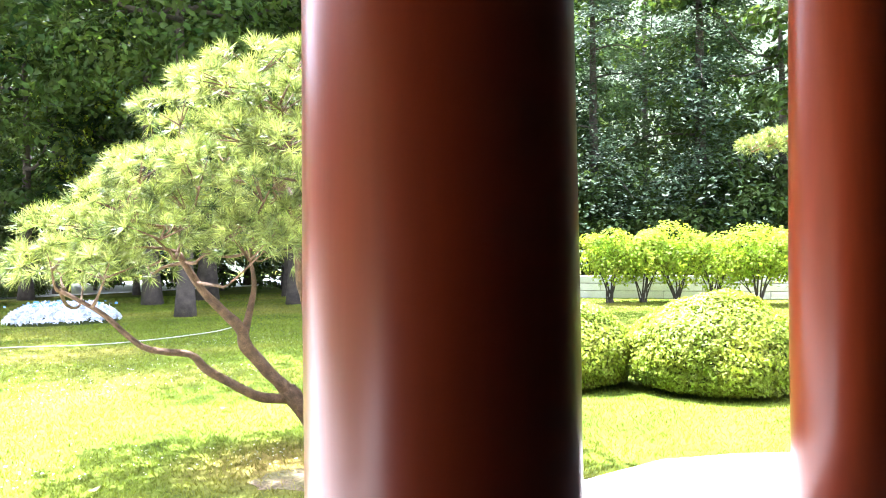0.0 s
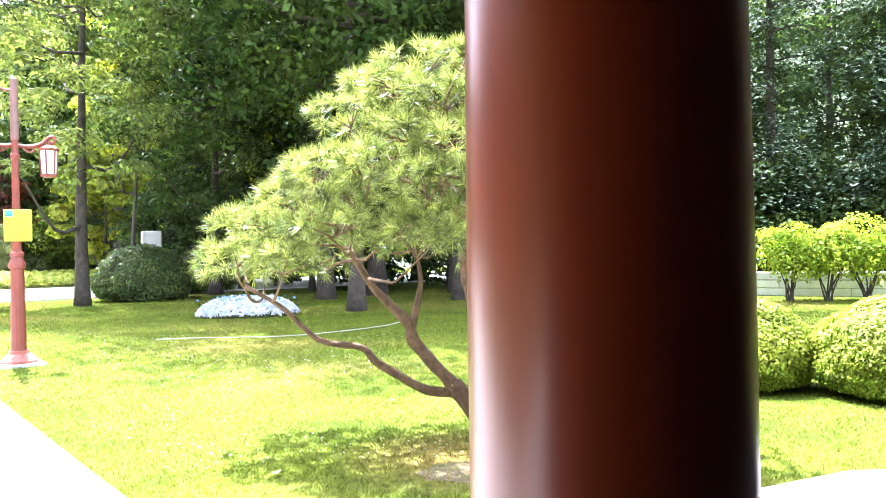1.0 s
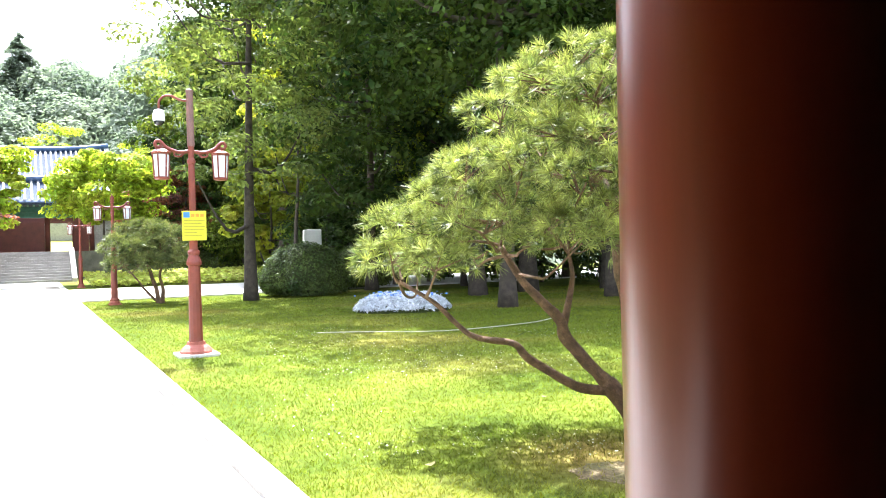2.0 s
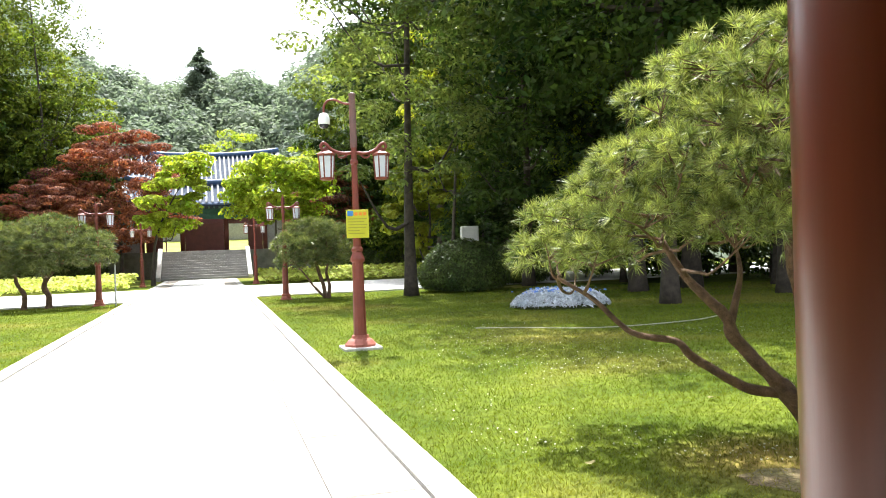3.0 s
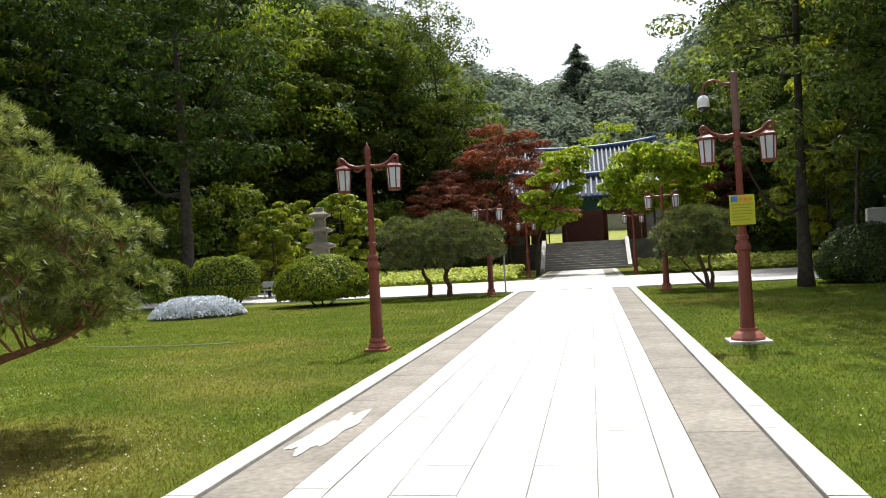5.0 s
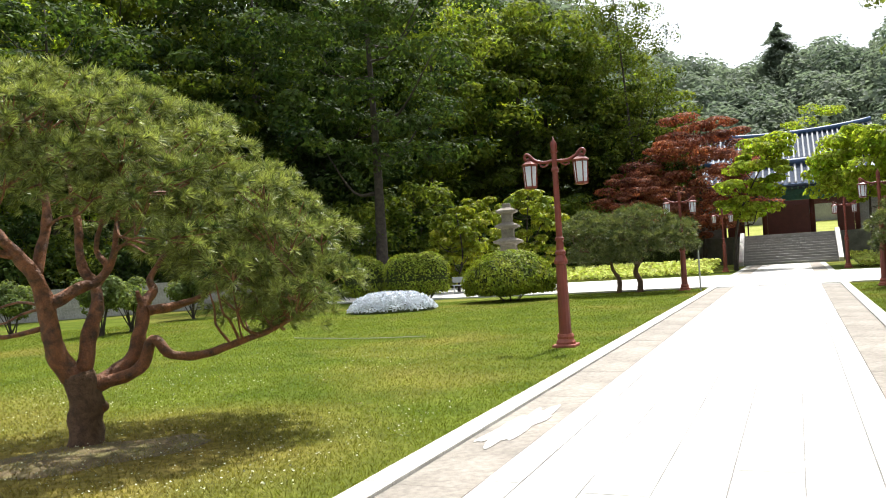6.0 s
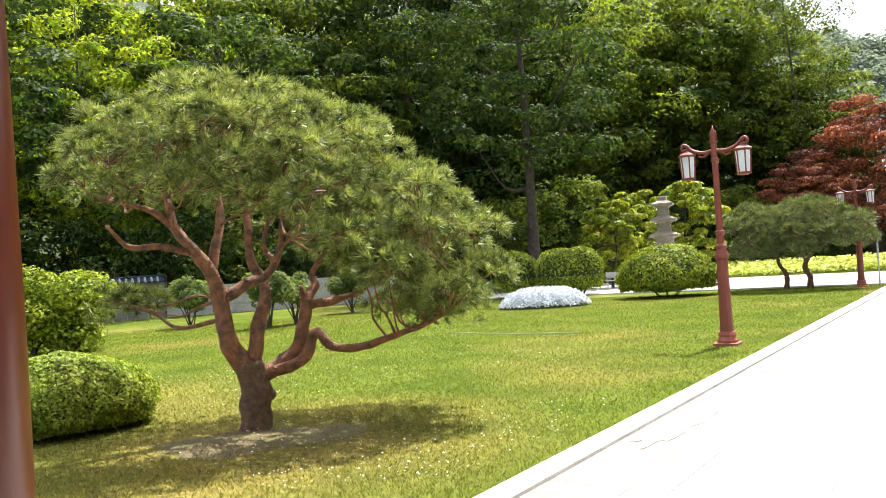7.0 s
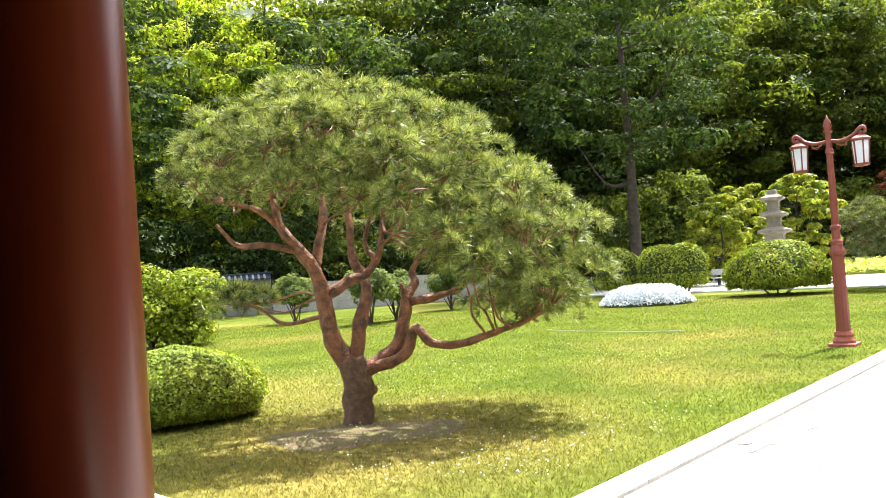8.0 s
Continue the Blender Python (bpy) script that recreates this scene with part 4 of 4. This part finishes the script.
ob = part("paint_stain", bm, "kerb")
ob.location = (-2.62, 7.7, 0.031)
tagged(ob, "pale worn patch of old paint on the grey strip", "stain", kind="structure")

# pale edging lines in the grass
for pts in ([(5.2, 15.9), (5.99, 15.47), (7.4, 14.5), (9.63, 14.75), (11.2, 15.8)], [(-11.6, 17.0), (-10.95, 16.78), (-9.3, 16.5), (-7.84, 16.7)]):
    bm = bmesh.new()
    tube(bm, [(x, y, 0.022) for x, y in pts], 0.013, 0.013, 6, 6)
    tagged(part("garden_hose", bm, "hose"), "thin pale hose lying in the lawn", "hose")


# ---- street lamps ----
def lantern(parent, x, z):
    lan = part("lantern", lathe([(0.15, 0.0), (0.165, 0.03), (0.10, 0.075), (0.03, 0.10), (0.015, 0.16)], 6, (x, 0, z + 0.2)), "lamp_red", parent)
    part("glass", lathe([(0.105, 0.0), (0.128, 0.37)], 6, (x, 0, z - 0.18)), "glass", lan, "milky white lantern glass")
    for k in range(6):
        a = 2 * math.pi * k / 6
        bm = bmesh.new()
        tube(bm, [(x + 0.112 * math.cos(a), 0.112 * math.sin(a), z - 0.19), (x + 0.135 * math.cos(a), 0.135 * math.sin(a), z + 0.21)], 0.013, 0.013, 5, 1)
        part("bar", bm, "lamp_red", lan)
    part("rim", lathe([(0.09, 0.0), (0.125, 0.015), (0.125, 0.04), (0.11, 0.05)], 6, (x, 0, z - 0.225)), "lamp_red", lan)


def street_lamp(x, y, label, extra=False):
    ob = thing("street_lamp", x, y, 0, 0, label, "street lamp", "lamps along the path")
    w_ = 0.66 if extra else 0.42
    part("base_plate", boxed((0, 0, 0.02), (w_, w_, 0.06), 0.015), "kerb" if extra else "lamp_foot", ob, "pale concrete base plate" if extra else "worn pinkish base plate")
    wide = 1.0 if extra else 0.66
    part("foot", lathe([(0.27 * wide, 0.05), (0.275 * wide, 0.09), (0.22 * wide, 0.15), (0.16, 0.19), (0.145, 0.24)], 12), "lamp_foot", ob, "worn flared foot")
    part("shaft", lathe([(0.12, 0.24), (0.115, 0.30), (0.098, 1.45), (0.098, 1.5)], 12), "lamp_red", ob, smooth=False)
    part("collar", lathe([(0.098, 1.5), (0.125, 1.52), (0.125, 1.57), (0.105, 1.62), (0.085, 1.68), (0.1, 1.7), (0.1, 1.74), (0.07, 1.78), (0.066, 1.93), (0.085, 1.95), (0.085, 1.99), (0.06, 2.02)], 16), "lamp_red", ob)
    part("upper_shaft", lathe([(0.06, 2.02), (0.052, 3.2), (0.07, 3.22), (0.07, 3.26), (0.05, 3.3), (0.05, 3.55)], 14), "lamp_red", ob)
    if extra:
        part("extension_pole", lathe([(0.062, 3.5), (0.058, 4.4), (0.064, 4.4), (0.064, 4.44), (0.02, 4.46)], 14), "pole_grey", ob, "dull brown extension pole")
        bm = bmesh.new()
        tube(bm, [(0, 0, 4.26), (-0.16, 0, 4.27), (-0.3, 0, 4.33), (-0.42, 0, 4.31), (-0.49, 0, 4.22), (-0.5, 0, 4.09)], 0.022, 0.02, 8, 4)
        part("camera_arm", bm, "lamp_red", ob)
        dome = part("security_camera", lathe([(0.025, 0.2), (0.07, 0.18), (0.098, 0.11), (0.102, 0.02), (0.095, 0.0)], 20, (-0.5, 0, 3.9)), "white", ob, "white dome security camera", True)
        part("dome", lathe([(0.01, -0.08), (0.05, -0.068), (0.08, -0.03), (0.085, 0.0)], 20, (-0.5, 0, 3.9)), "smoke", dome, "", True)
        board = part("sign_board", boxed((0.0, -0.12, 2.17), (0.39, 0.025, 0.49), 0.006), "sign", ob, "bright yellow notice board with unreadable print")
        part("pictogram", boxed((-0.125, -0.135, 2.35), (0.1, 0.008, 0.09)), "blue", board)
        for k in range(3):
            part("print_bar", boxed((-0.025 + 0.075 * k, -0.135, 2.34), (0.055, 0.008, 0.055)), "orange", board)
        for k in range(6):
            w = (0.33, 0.28, 0.33, 0.31, 0.20, 0.28)[k]
            part("print_bar", boxed((-(0.33 - w) / 2, -0.135, 2.255 - 0.05 * k), (w, 0.006, 0.014)), "print", board)
    else:
        part("finial", lathe([(0.05, 3.55), (0.075, 3.58), (0.05, 3.63), (0.065, 3.68), (0.06, 3.74), (0.02, 3.80), (0.004, 3.86)], 14), "lamp_red", ob, "", True)
    for s in (-1, 1):
        bm = bmesh.new()
        tube(bm, [(0, 0, 3.42), (s * 0.2, 0, 3.40), (s * 0.38, 0, 3.46), (s * 0.47, 0, 3.55), (s * 0.53, 0, 3.58), (s * 0.57, 0, 3.53), (s * 0.54, 0, 3.47), (s * 0.49, 0, 3.49)], 0.033, 0.026, 8, 4)
        tube(bm, [(s * 0.10, 0, 3.40), (s * 0.18, 0, 3.33), (s * 0.26, 0, 3.34), (s * 0.27, 0, 3.40)], 0.02, 0.015, 7, 4)
        tube(bm, [(s * 0.48, 0, 3.52), (s * 0.48, 0, 3.36)], 0.016, 0.016, 7, 1)
        part("arm", bm, "lamp_red", ob, "", True)
        lantern(ob, s * 0.48, 3.16)
    return ob


post = street_lamp(-3.97, 14.47, "red-brown post lamp with two hexagonal white lanterns beside the path")
for x, y in ((-4.02, 32.2), (2.6, 30.2), (-3.95, 51.0), (2.48, 48.4)):
    copy_thing(post, pose(x, y, 0, 0, 0, 0))
street_lamp(2.45, 13.95, "red-brown post lamp with two lanterns, dome camera and yellow notice", True)

# ---- stone pagoda, standing stone, bench, marker post ----
x, y = polar(-18.9, 38)
pagoda = thing("stone_pagoda", x, y, 0, 12, "weathered grey three-tiered stone pagoda behind a clipped bush", "pagoda")
part("base", boxed((0, 0, 0.35), (1.9, 1.9, 0.7), 0.05), "stone", pagoda)
part("plinth", boxed((0, 0, 1.1), (1.3, 1.3, 0.85), 0.03), "stone", pagoda)
z = 1.5
for w, hb, eave in ((0.72, 0.74, 1.28), (0.56, 0.38, 1.08), (0.48, 0.36, 0.92)):
    part("body_stone", boxed((0, 0, z + hb / 2), (w, w, hb), 0.02), "stone", pagoda)
    z += hb
    bm = lathe([(w * 0.72, -0.01), (w * 0.78, 0.06), (eave * 0.70, 0.09), (eave * 0.715, 0.17), (w * 0.60, 0.36), (w * 0.5, 0.37)], 4, (0, 0, z), None, math.pi / 4)
    for v in bm.verts:
        if abs(abs(v.co.x) - eave * 0.5) < 0.03 and abs(abs(v.co.y) - eave * 0.5) < 0.03:
            v.co.z += 0.05
    part("roof_stone", bm, "stone", pagoda)
    z += 0.34
part("cap_stone", boxed((0, 0, z + 0.1), (0.36, 0.36, 0.22), 0.04), "stone", pagoda)

x, y = polar(17.9, 33.6)
block = bmesh.new()
box(block, (0, 0, 1.28), (0.70, 0.55, 2.58), 0.06)
bmesh.ops.subdivide_edges(block, edges=block.edges, cuts=3, use_grid_fill=True)
for v in block.verts:
    v.co += Vector((noise.noise(v.co * 2.3), noise.noise(v.co * 2.3 + Vector((5, 0, 0))), 0)) * 0.05
ob = part("standing_stone", block, "slab")
ob.matrix_world = pose(x, y, 0, 0, 0, -10)
tagged(ob, "pale rough-hewn standing stone behind a clipped bush", "stone")

x, y = polar(-22.2, 40.5)
bench = thing("bench", x, y, 0, 22, "small pale metal bench beside the cross path", "bench")
for k in range(3):
    part("slat", boxed((0, -0.15 + 0.15 * k, 0.45), (1.2, 0.1, 0.04), 0.008), "steel", bench)
for sx in (-0.52, 0.52):
    for sy in (-0.17, 0.17):
        part("leg", boxed((sx, sy, 0.22), (0.05, 0.05, 0.44)), "steel", bench)
part("backrest", boxed((0, 0.22, 0.72), (1.2, 0.04, 0.28), 0.01), "steel", bench)

x, y = polar(-6.1, 31.6)
mark = thing("marker_post", x, y, 0, 0, "slim pale marker post at the lawn's corner", "post")
part("pole", lathe([(0.03, -0.02), (0.03, 1.6), (0.01, 1.62)], 10), "steel", mark)
part("cap", lathe([(0.045, 1.6), (0.045, 1.64), (0.01, 1.67)], 10), "white", mark)
x, y = polar(21.5, 40)
mark = thing("lamp_pole", x, y, 0, 0, "slim grey pole with a small lamp head at the wood's edge", "post")
part("pole", lathe([(0.04, -0.02), (0.03, 3.45)], 8), "steel", mark)
part("head", lathe([(0.05, 3.42), (0.1, 3.5), (0.1, 3.62), (0.02, 3.68)], 10), "white", mark)


# ---- the far gate and hall with tiled roofs ----
def curve_z(x, half, lift):
    return lift * (abs(x) / half) ** 2.2


def tiled_roof(parent, half, y_front, y_ridge, y_back, z_eave, z_ridge, lift, name="roof"):
    """A swept gable roof: a blue-grey bed with raised pale rows of tiles, a thick ridge and gable boards."""
    bm = bmesh.new()
    nx, ny = 24, 8
    rows = []

    def height(s):
        return z_eave + (z_ridge - z_eave) * (0.72 * s + 0.28 * s * s)

    ys = [(y_front + (y_ridge - y_front) * j / ny, height(j / ny)) for j in range(ny + 1)] + [(y_ridge + (y_back - y_ridge) * j / ny, height(1 - j / ny)) for j in range(1, ny + 1)]
    for yy, zz in ys:
        rows.append([bm.verts.new((-half + 2 * half * i / nx, yy, zz + curve_z(-half + 2 * half * i / nx, half, lift))) for i in range(nx + 1)])
    for a, b in zip(rows, rows[1:]):
        for i in range(nx):
            bm.faces.new((a[i], a[i + 1], b[i + 1], b[i]))
    geo = bmesh.ops.extrude_face_region(bm, geom=bm.faces[:])
    bmesh.ops.translate(bm, vec=(0, 0, -0.22), verts=[v for v in geo["geom"] if isinstance(v, bmesh.types.BMVert)])
    bmesh.ops.recalc_face_normals(bm, faces=bm.faces)
    roof = part(name, bm, "tile", parent)
    bm = bmesh.new()
    tube(bm, [(0, yy - 0.04 * (j == 0), zz + 0.05) for j, (yy, zz) in enumerate(ys[:ny + 1])], 0.105, 0.105, 8, 1)
    shared = part("roof_rib", bm, "tile_row", roof, "pale raised tile rib", True)
    n = int(2 * half / 0.46)
    for i in range(n):
        xx = -half + 0.2 + i * (2 * half - 0.4) / (n - 1)
        if i == 0:
            shared.location = (xx, 0, curve_z(xx, half, lift))
            continue
        k = new("roof_rib", shared.data)
        k.parent = roof
        k.location = (xx, 0, curve_z(xx, half, lift))
    bm = bmesh.new()
    pts = [(-half - 0.1 + (2 * half + 0.2) * i / 16, y_ridge, z_ridge + 0.2 + curve_z(-half + 2 * half * i / 16, half, lift * 1.25)) for i in range(17)]
    tube(bm, pts, 0.26, 0.26, 8, 1)
    part("ridge", bm, "ridge", roof, "blue-grey tiled ridge", True)
    bm = bmesh.new()
    tube(bm, [(xx, y_front, z_eave - 0.02 + curve_z(xx, half, lift)) for xx in np.linspace(-half, half, 17)], 0.12, 0.12, 6, 1)
    part("eave_tile", bm, "ridge", roof)
    for s in (-1, 1):
        bm = bmesh.new()
        tube(bm, [(s * half, yy, zz + 0.02 + curve_z(half, half, lift)) for yy, zz in ys[:ny + 1]], 0.16, 0.16, 6, 1)
        part("verge", bm, "tile_row", roof)
    return roof


gate = thing("far_gate", -0.44, 70, 0, 0, "traditional gate with blue tiled roof, green eaves and red timber", "gate")
part("terrace", boxed((0, 4, 1.08), (22, 12.0, 2.16), 0.03), "darkstone", gate)
for cx in (-4.9, -1.75, 1.75, 4.9):
    part("pillar", lathe([(0.2, 2.16), (0.19, 5.0)], 16, (cx, 0, 0)), "gate_red", gate, "dark red pillar", True)
part("door", boxed((0, 0.1, 3.3), (3.1, 0.12, 2.28), 0.01), "gate_red", gate, "closed dark red double door")
for cx in (-3.3, 3.3):
    part("transom", boxed((cx, 0.1, 4.66), (2.8, 0.12, 0.3)), "gate_red", gate)
    part("post", boxed((cx + 0.25, 0.1, 3.34), (0.1, 0.1, 2.36)), "gate_red", gate)
part("side_panel", boxed((-3.95, 0.1, 3.34), (1.3, 0.1, 2.36)), "gate_red", gate)
part("side_wall", boxed((-8.3, 0.1, 3.4), (6.4, 0.3, 2.5)), "plaster", gate)
part("side_panel", boxed((4.12, 0.1, 3.34), (1.15, 0.1, 2.36)), "gate_red", gate)
part("side_wall", boxed((8.3, 0.1, 3.4), (6.4, 0.3, 2.5)), "plaster", gate)
part("lintel", boxed((0, 0, 5.0), (10.4, 0.36, 0.4), 0.02), "dancheong", gate, "green painted lintel")
part("bracket_band", boxed((0, 0, 5.42), (10.4, 0.9, 0.44), 0.03), "dancheong", gate)
for i in range(27):
    part("rafter", boxed((-5.46 + 0.42 * i, -0.9, 5.75), (0.14, 1.9, 0.14)), "dancheong", gate)
tiled_roof(gate, 6.2, -2.0, 1.2, 4.4, 5.95, 7.75, 0.35)

hall = thing("far_hall", -0.62, 88, 0, 0, "large hall with swept blue tiled roof behind the gate", "hall")
part("terrace", boxed((0, 4, 1.4), (24, 16, 2.8), 0.03), "darkstone", hall)
part("wall", boxed((0, 3, 6.0), (13, 8, 6.4)), "gate_red", hall)
part("bracket_band", boxed((0, -0.6, 9.2), (14, 1.0, 0.6), 0.03), "dancheong", hall)
tiled_roof(hall, 8.1, -3.0, 3.0, 9.0, 9.3, 12.45, 0.45)

tagged(part("court_wall", boxed((PX, 82.6, 3.5), (26, 0.3, 2.7)), "plaster_pale"), "pale plastered court wall seen through the gate", "wall", kind="structure")
bm = bmesh.new()
slope = [bm.verts.new(q) for q in ((PX - 13, 75.2, 2.14), (PX + 13, 75.2, 2.14), (PX + 13, 82.4, 3.25), (PX - 13, 82.4, 3.25))]
bm.faces.new(slope)
lawn_back = part("court_lawn", bm, "hosta")
tagged(lawn_back, "sunlit pale green court lawn seen through the gate", "lawn", kind="structure")

stairs = thing("stairs", -0.46, 62.0, 0, 0, "broad grey stone stairs with pale cheek stones up to the gate", "stairs", kind="structure")
for k in range(12):
    part("step", boxed((0, 0.17 + k * 0.33 + (3.96 - k * 0.33) / 2 - 0.17, 0.09 + 0.18 * k), (6.2, 3.96 - k * 0.33, 0.178), 0.012), "step", stairs)
for s in (-1, 1):
    bm = bmesh.new()
    prof = [(-0.35, 0), (4.0, 0), (4.0, 2.4), (3.6, 2.4), (-0.35, 0.28)]
    vs = [bm.verts.new((s * 3.25 - 0.15, yy, zz)) for yy, zz in prof]
    fc = bm.faces.new(vs)
    ex = bmesh.ops.extrude_face_region(bm, geom=[fc])
    bmesh.ops.translate(bm, vec=(0.3, 0, 0), verts=[v for v in ex["geom"] if isinstance(v, bmesh.types.BMVert)])
    bmesh.ops.recalc_face_normals(bm, faces=bm.faces)
    part("cheek_stone", bm, "kerb", stairs, "pale granite cheek stone")


# ---- boundary walls ----
def tile_wall(name, p0, p1, h, label, courses, cap=True, stone="darkstone"):
    """A stone wall in courses, with a small tiled cap."""
    x0, y0 = p0
    x1, y1 = p1
    ln = math.hypot(x1 - x0, y1 - y0)
    ob = thing(name, (x0 + x1) / 2, (y0 + y1) / 2, 0, math.degrees(math.atan2(y1 - y0, x1 - x0)), label, "wall", kind="structure")
    part("backing", boxed((0, 0, h / 2), (ln, 0.34, h)), "plaster", ob)
    ch = h / courses
    shared = None
    for c_ in range(courses):
        n_ = int(ln / 1.5)
        for i in range(n_):
            xx = -ln / 2 + (i + 0.5 + 0.25 * (c_ % 2)) * ln / n_
            if shared is None:
                first = part("stone_block", boxed((0, 0, 0), (ln / n_ - 0.03, 0.4, ch - 0.03), 0.012), stone, ob)
                shared = first.data
            else:
                first = new("stone_block", shared)
                first.parent = ob
            first.location = (min(xx, ln / 2 - ln / n_ / 2), 0, ch * (c_ + 0.5))
    if cap:
        bm = bmesh.new()
        for s in (-1, 1):
            box(bm, (0, s * 0.2, h + 0.12), (ln, 0.46, 0.07), 0, Matrix.Rotation(s * -0.5, 4, "X"))
        part("cap", bm, "tile", ob)
        bm = bmesh.new()
        tube(bm, [(-ln / 2, 0, h + 0.28), (ln / 2, 0, h + 0.28)], 0.09, 0.09, 8, 1)
        part("ridge", bm, "tile", ob)
        bm = bmesh.new()
        tube(bm, [(0, -0.03, 0.24), (0, -0.46, 0.02)], 0.06, 0.06, 7, 1)
        row = part("cap_tile", bm, "tile_row", ob)
        row.location = (-ln / 2 + 0.15, 0, h)
        for i in range(1, int(ln / 0.3)):
            k = new("cap_tile", row.data)
            k.parent = ob
            k.location = (-ln / 2 + 0.15 + 0.3 * i, 0, h)
    return ob


tile_wall("garden_wall", polar(-63, 44), polar(-53.4, 44), 1.85, "grey stone garden wall with a tiled cap under the trees", 5)
tile_wall("garden_wall", polar(-53.3, 43.6), polar(-36, 44), 1.5, "low plain grey rendered garden wall under the trees", 3, False, "plaster")
tile_wall("retaining_wall", polar(78, 27.5), polar(40, 31), 0.75, "low pale stone retaining wall in courses", 3, False, "kerb")


# ---- grass ----
def edge_of_apron(x):
    return np.interp(x, [-9.5, -6.3, -3.3, 1.7, 5.0, 5.9, 6.45, 6.95, 7.1], [3.5, 3.38, 3.2, 3.12, 3.05, 2.85, 2.45, 1.85, -5])


def grass(az0, az1, count, seed):
    """Mown blades, thinning out with distance and over worn ground."""
    g = np.random.default_rng(seed)
    a, r = np.radians(g.uniform(az0, az1, count)), 4.2 + 29 * g.random(count) ** 1.25
    x, y = r * np.sin(a), r * np.cos(a)
    worn = np.zeros(count, bool)
    for az_, d_, rx_, ry_ in ((-47.2, 8.7, 1.5, 1.1), (39.8, 6.1, 0.7, 0.4)):
        cx, cy = polar(az_, d_)
        worn |= (((x - cx) / rx_) ** 2 + ((y - cy) / ry_) ** 2 < 1) & (g.random(count) < 0.6)
    keep = ~worn & (y > edge_of_apron(x) + 0.03) & ((x < -3.19) | (x > 1.65)) & (y < 33)
    x, y, r = x[keep], y[keep], r[keep]
    n = len(x)
    t, h = g.uniform(0, 2 * math.pi, n), g.uniform(0.018, 0.042, n)
    lean = g.normal(0, 0.7, (n, 2)) * h[:, None]
    w = 0.0022 + 0.00035 * r
    p0 = np.stack([x - np.cos(t) * w, y - np.sin(t) * w, np.zeros(n)], 1)
    p1 = np.stack([x + np.cos(t) * w, y + np.sin(t) * w, np.zeros(n)], 1)
    p2 = np.stack([x + lean[:, 0], y + lean[:, 1], h], 1)
    return np.stack([p0, p1, p2], 1).reshape(-1, 3), np.arange(n * 3).reshape(-1, 3)


for k, (az0, az1, cnt) in enumerate(((-72, -5, 260000), (2.5, 80, 260000))):
    v, f = grass(az0, az1, cnt, 200 + k)
    tagged(cloud("grass", v, f, "blade"), "short mown bright green grass", "grass", kind="stuff")

# white clover heads and a few fallen leaves in the lawn
g = np.random.default_rng(230)
n = 6500
a, r = np.radians(np.where(g.random(n) < 0.5, g.uniform(-66, -18, n), g.uniform(14, 52, n))), 6.5 + 11 * g.random(n) ** 1.1
x, y = r * np.sin(a), r * np.cos(a)
lush = np.array([noise.noise(Vector((p_, q_, 4.0)) * 0.35) for p_, q_ in zip(x, y)]) + g.normal(0, 0.12, n) > -0.02
ok = lush & (y > 4.5) & ((x < -3.6) | (x > 2.0))
p = np.stack([x, y, g.uniform(0.03, 0.05, n)], 1)[ok]
v, f = leaves(p, np.tile([0, 0, 1.0], (len(p), 1)), 0.022, g, 0.4, 0.9)
tagged(cloud("clover_flowers", v, f, "clover"), "tiny white clover heads scattered in the lawn", "flowers", kind="stuff")
for x, y, s in ((5.9, 9.9, 0.16), (5.0, 7.4, 0.12), (2.7, 5.6, 0.1), (6.2, 7.0, 0.12), (-5.0, 8.6, 0.12), (-6.6, 10.4, 0.1), (-4.6, 6.4, 0.1)):
    bm = bmesh.new()
    pts = [(0, -0.5, 0.1), (0.32, -0.1, 0.02), (0.22, 0.3, 0.12), (0, 0.55, 0.22), (-0.22, 0.3, 0.1), (-0.32, -0.1, 0.05)]
    vv = [bm.verts.new((q[0] * s, q[1] * s, q[2] * s)) for q in pts]
    cc = bm.verts.new((0, 0, 0.0))
    for i in range(6):
        bm.faces.new((vv[i], vv[(i + 1) % 6], cc))
    ob = part("fallen_leaf", bm, "straw")
    ob.matrix_world = pose(x, y, 0.03, 0, 0, 50 * x + 90 * y)
    tagged(ob, "dry tan fallen leaf lying in the grass", "leaf", "fallen leaves")

# ---- paving pieces of the path ----
def pieces(name, material, parent, xs, y0, y1, sx, sy, z, h, stagger=0.0, gap=0.007):
    me = None
    for c_, xx in enumerate(xs):
        yy = y0 + sy / 2 - stagger * (c_ % 2) * sy
        while yy < y1:
            if yy - sy / 2 > y0 - 0.4 and yy + sy / 2 < y1 + 0.4:
                if me is None:
                    ob = part(name, boxed((0, 0, 0), (sx - gap, sy - gap, h), 0.006), material, parent)
                    me = ob.data
                else:
                    ob = new(name, me)
                    ob.parent = parent
                ob.location = (xx, yy, z + random.uniform(-0.002, 0.002))
            yy += sy


pieces("stone_slab", "slab", path, [-0.968 + 0.484 * i for i in range(5)], 3.6, 33.0, 0.484, 0.78, 0.008, 0.036, 0.5)
pieces("border_stone", "slab", path, [-1.357, 1.357], 3.6, 33.0, 0.29, 1.05, 0.01, 0.036)
pieces("concrete_panel", "panel", path, [-1.825, 1.825], 3.6, 32.6, 0.64, 1.9, 0.006, 0.036)
pieces("kerb_stone", "kerb", path, [-2.275, 2.275], 3.5, 32.9, 0.255, 0.98, 0.022, 0.06)
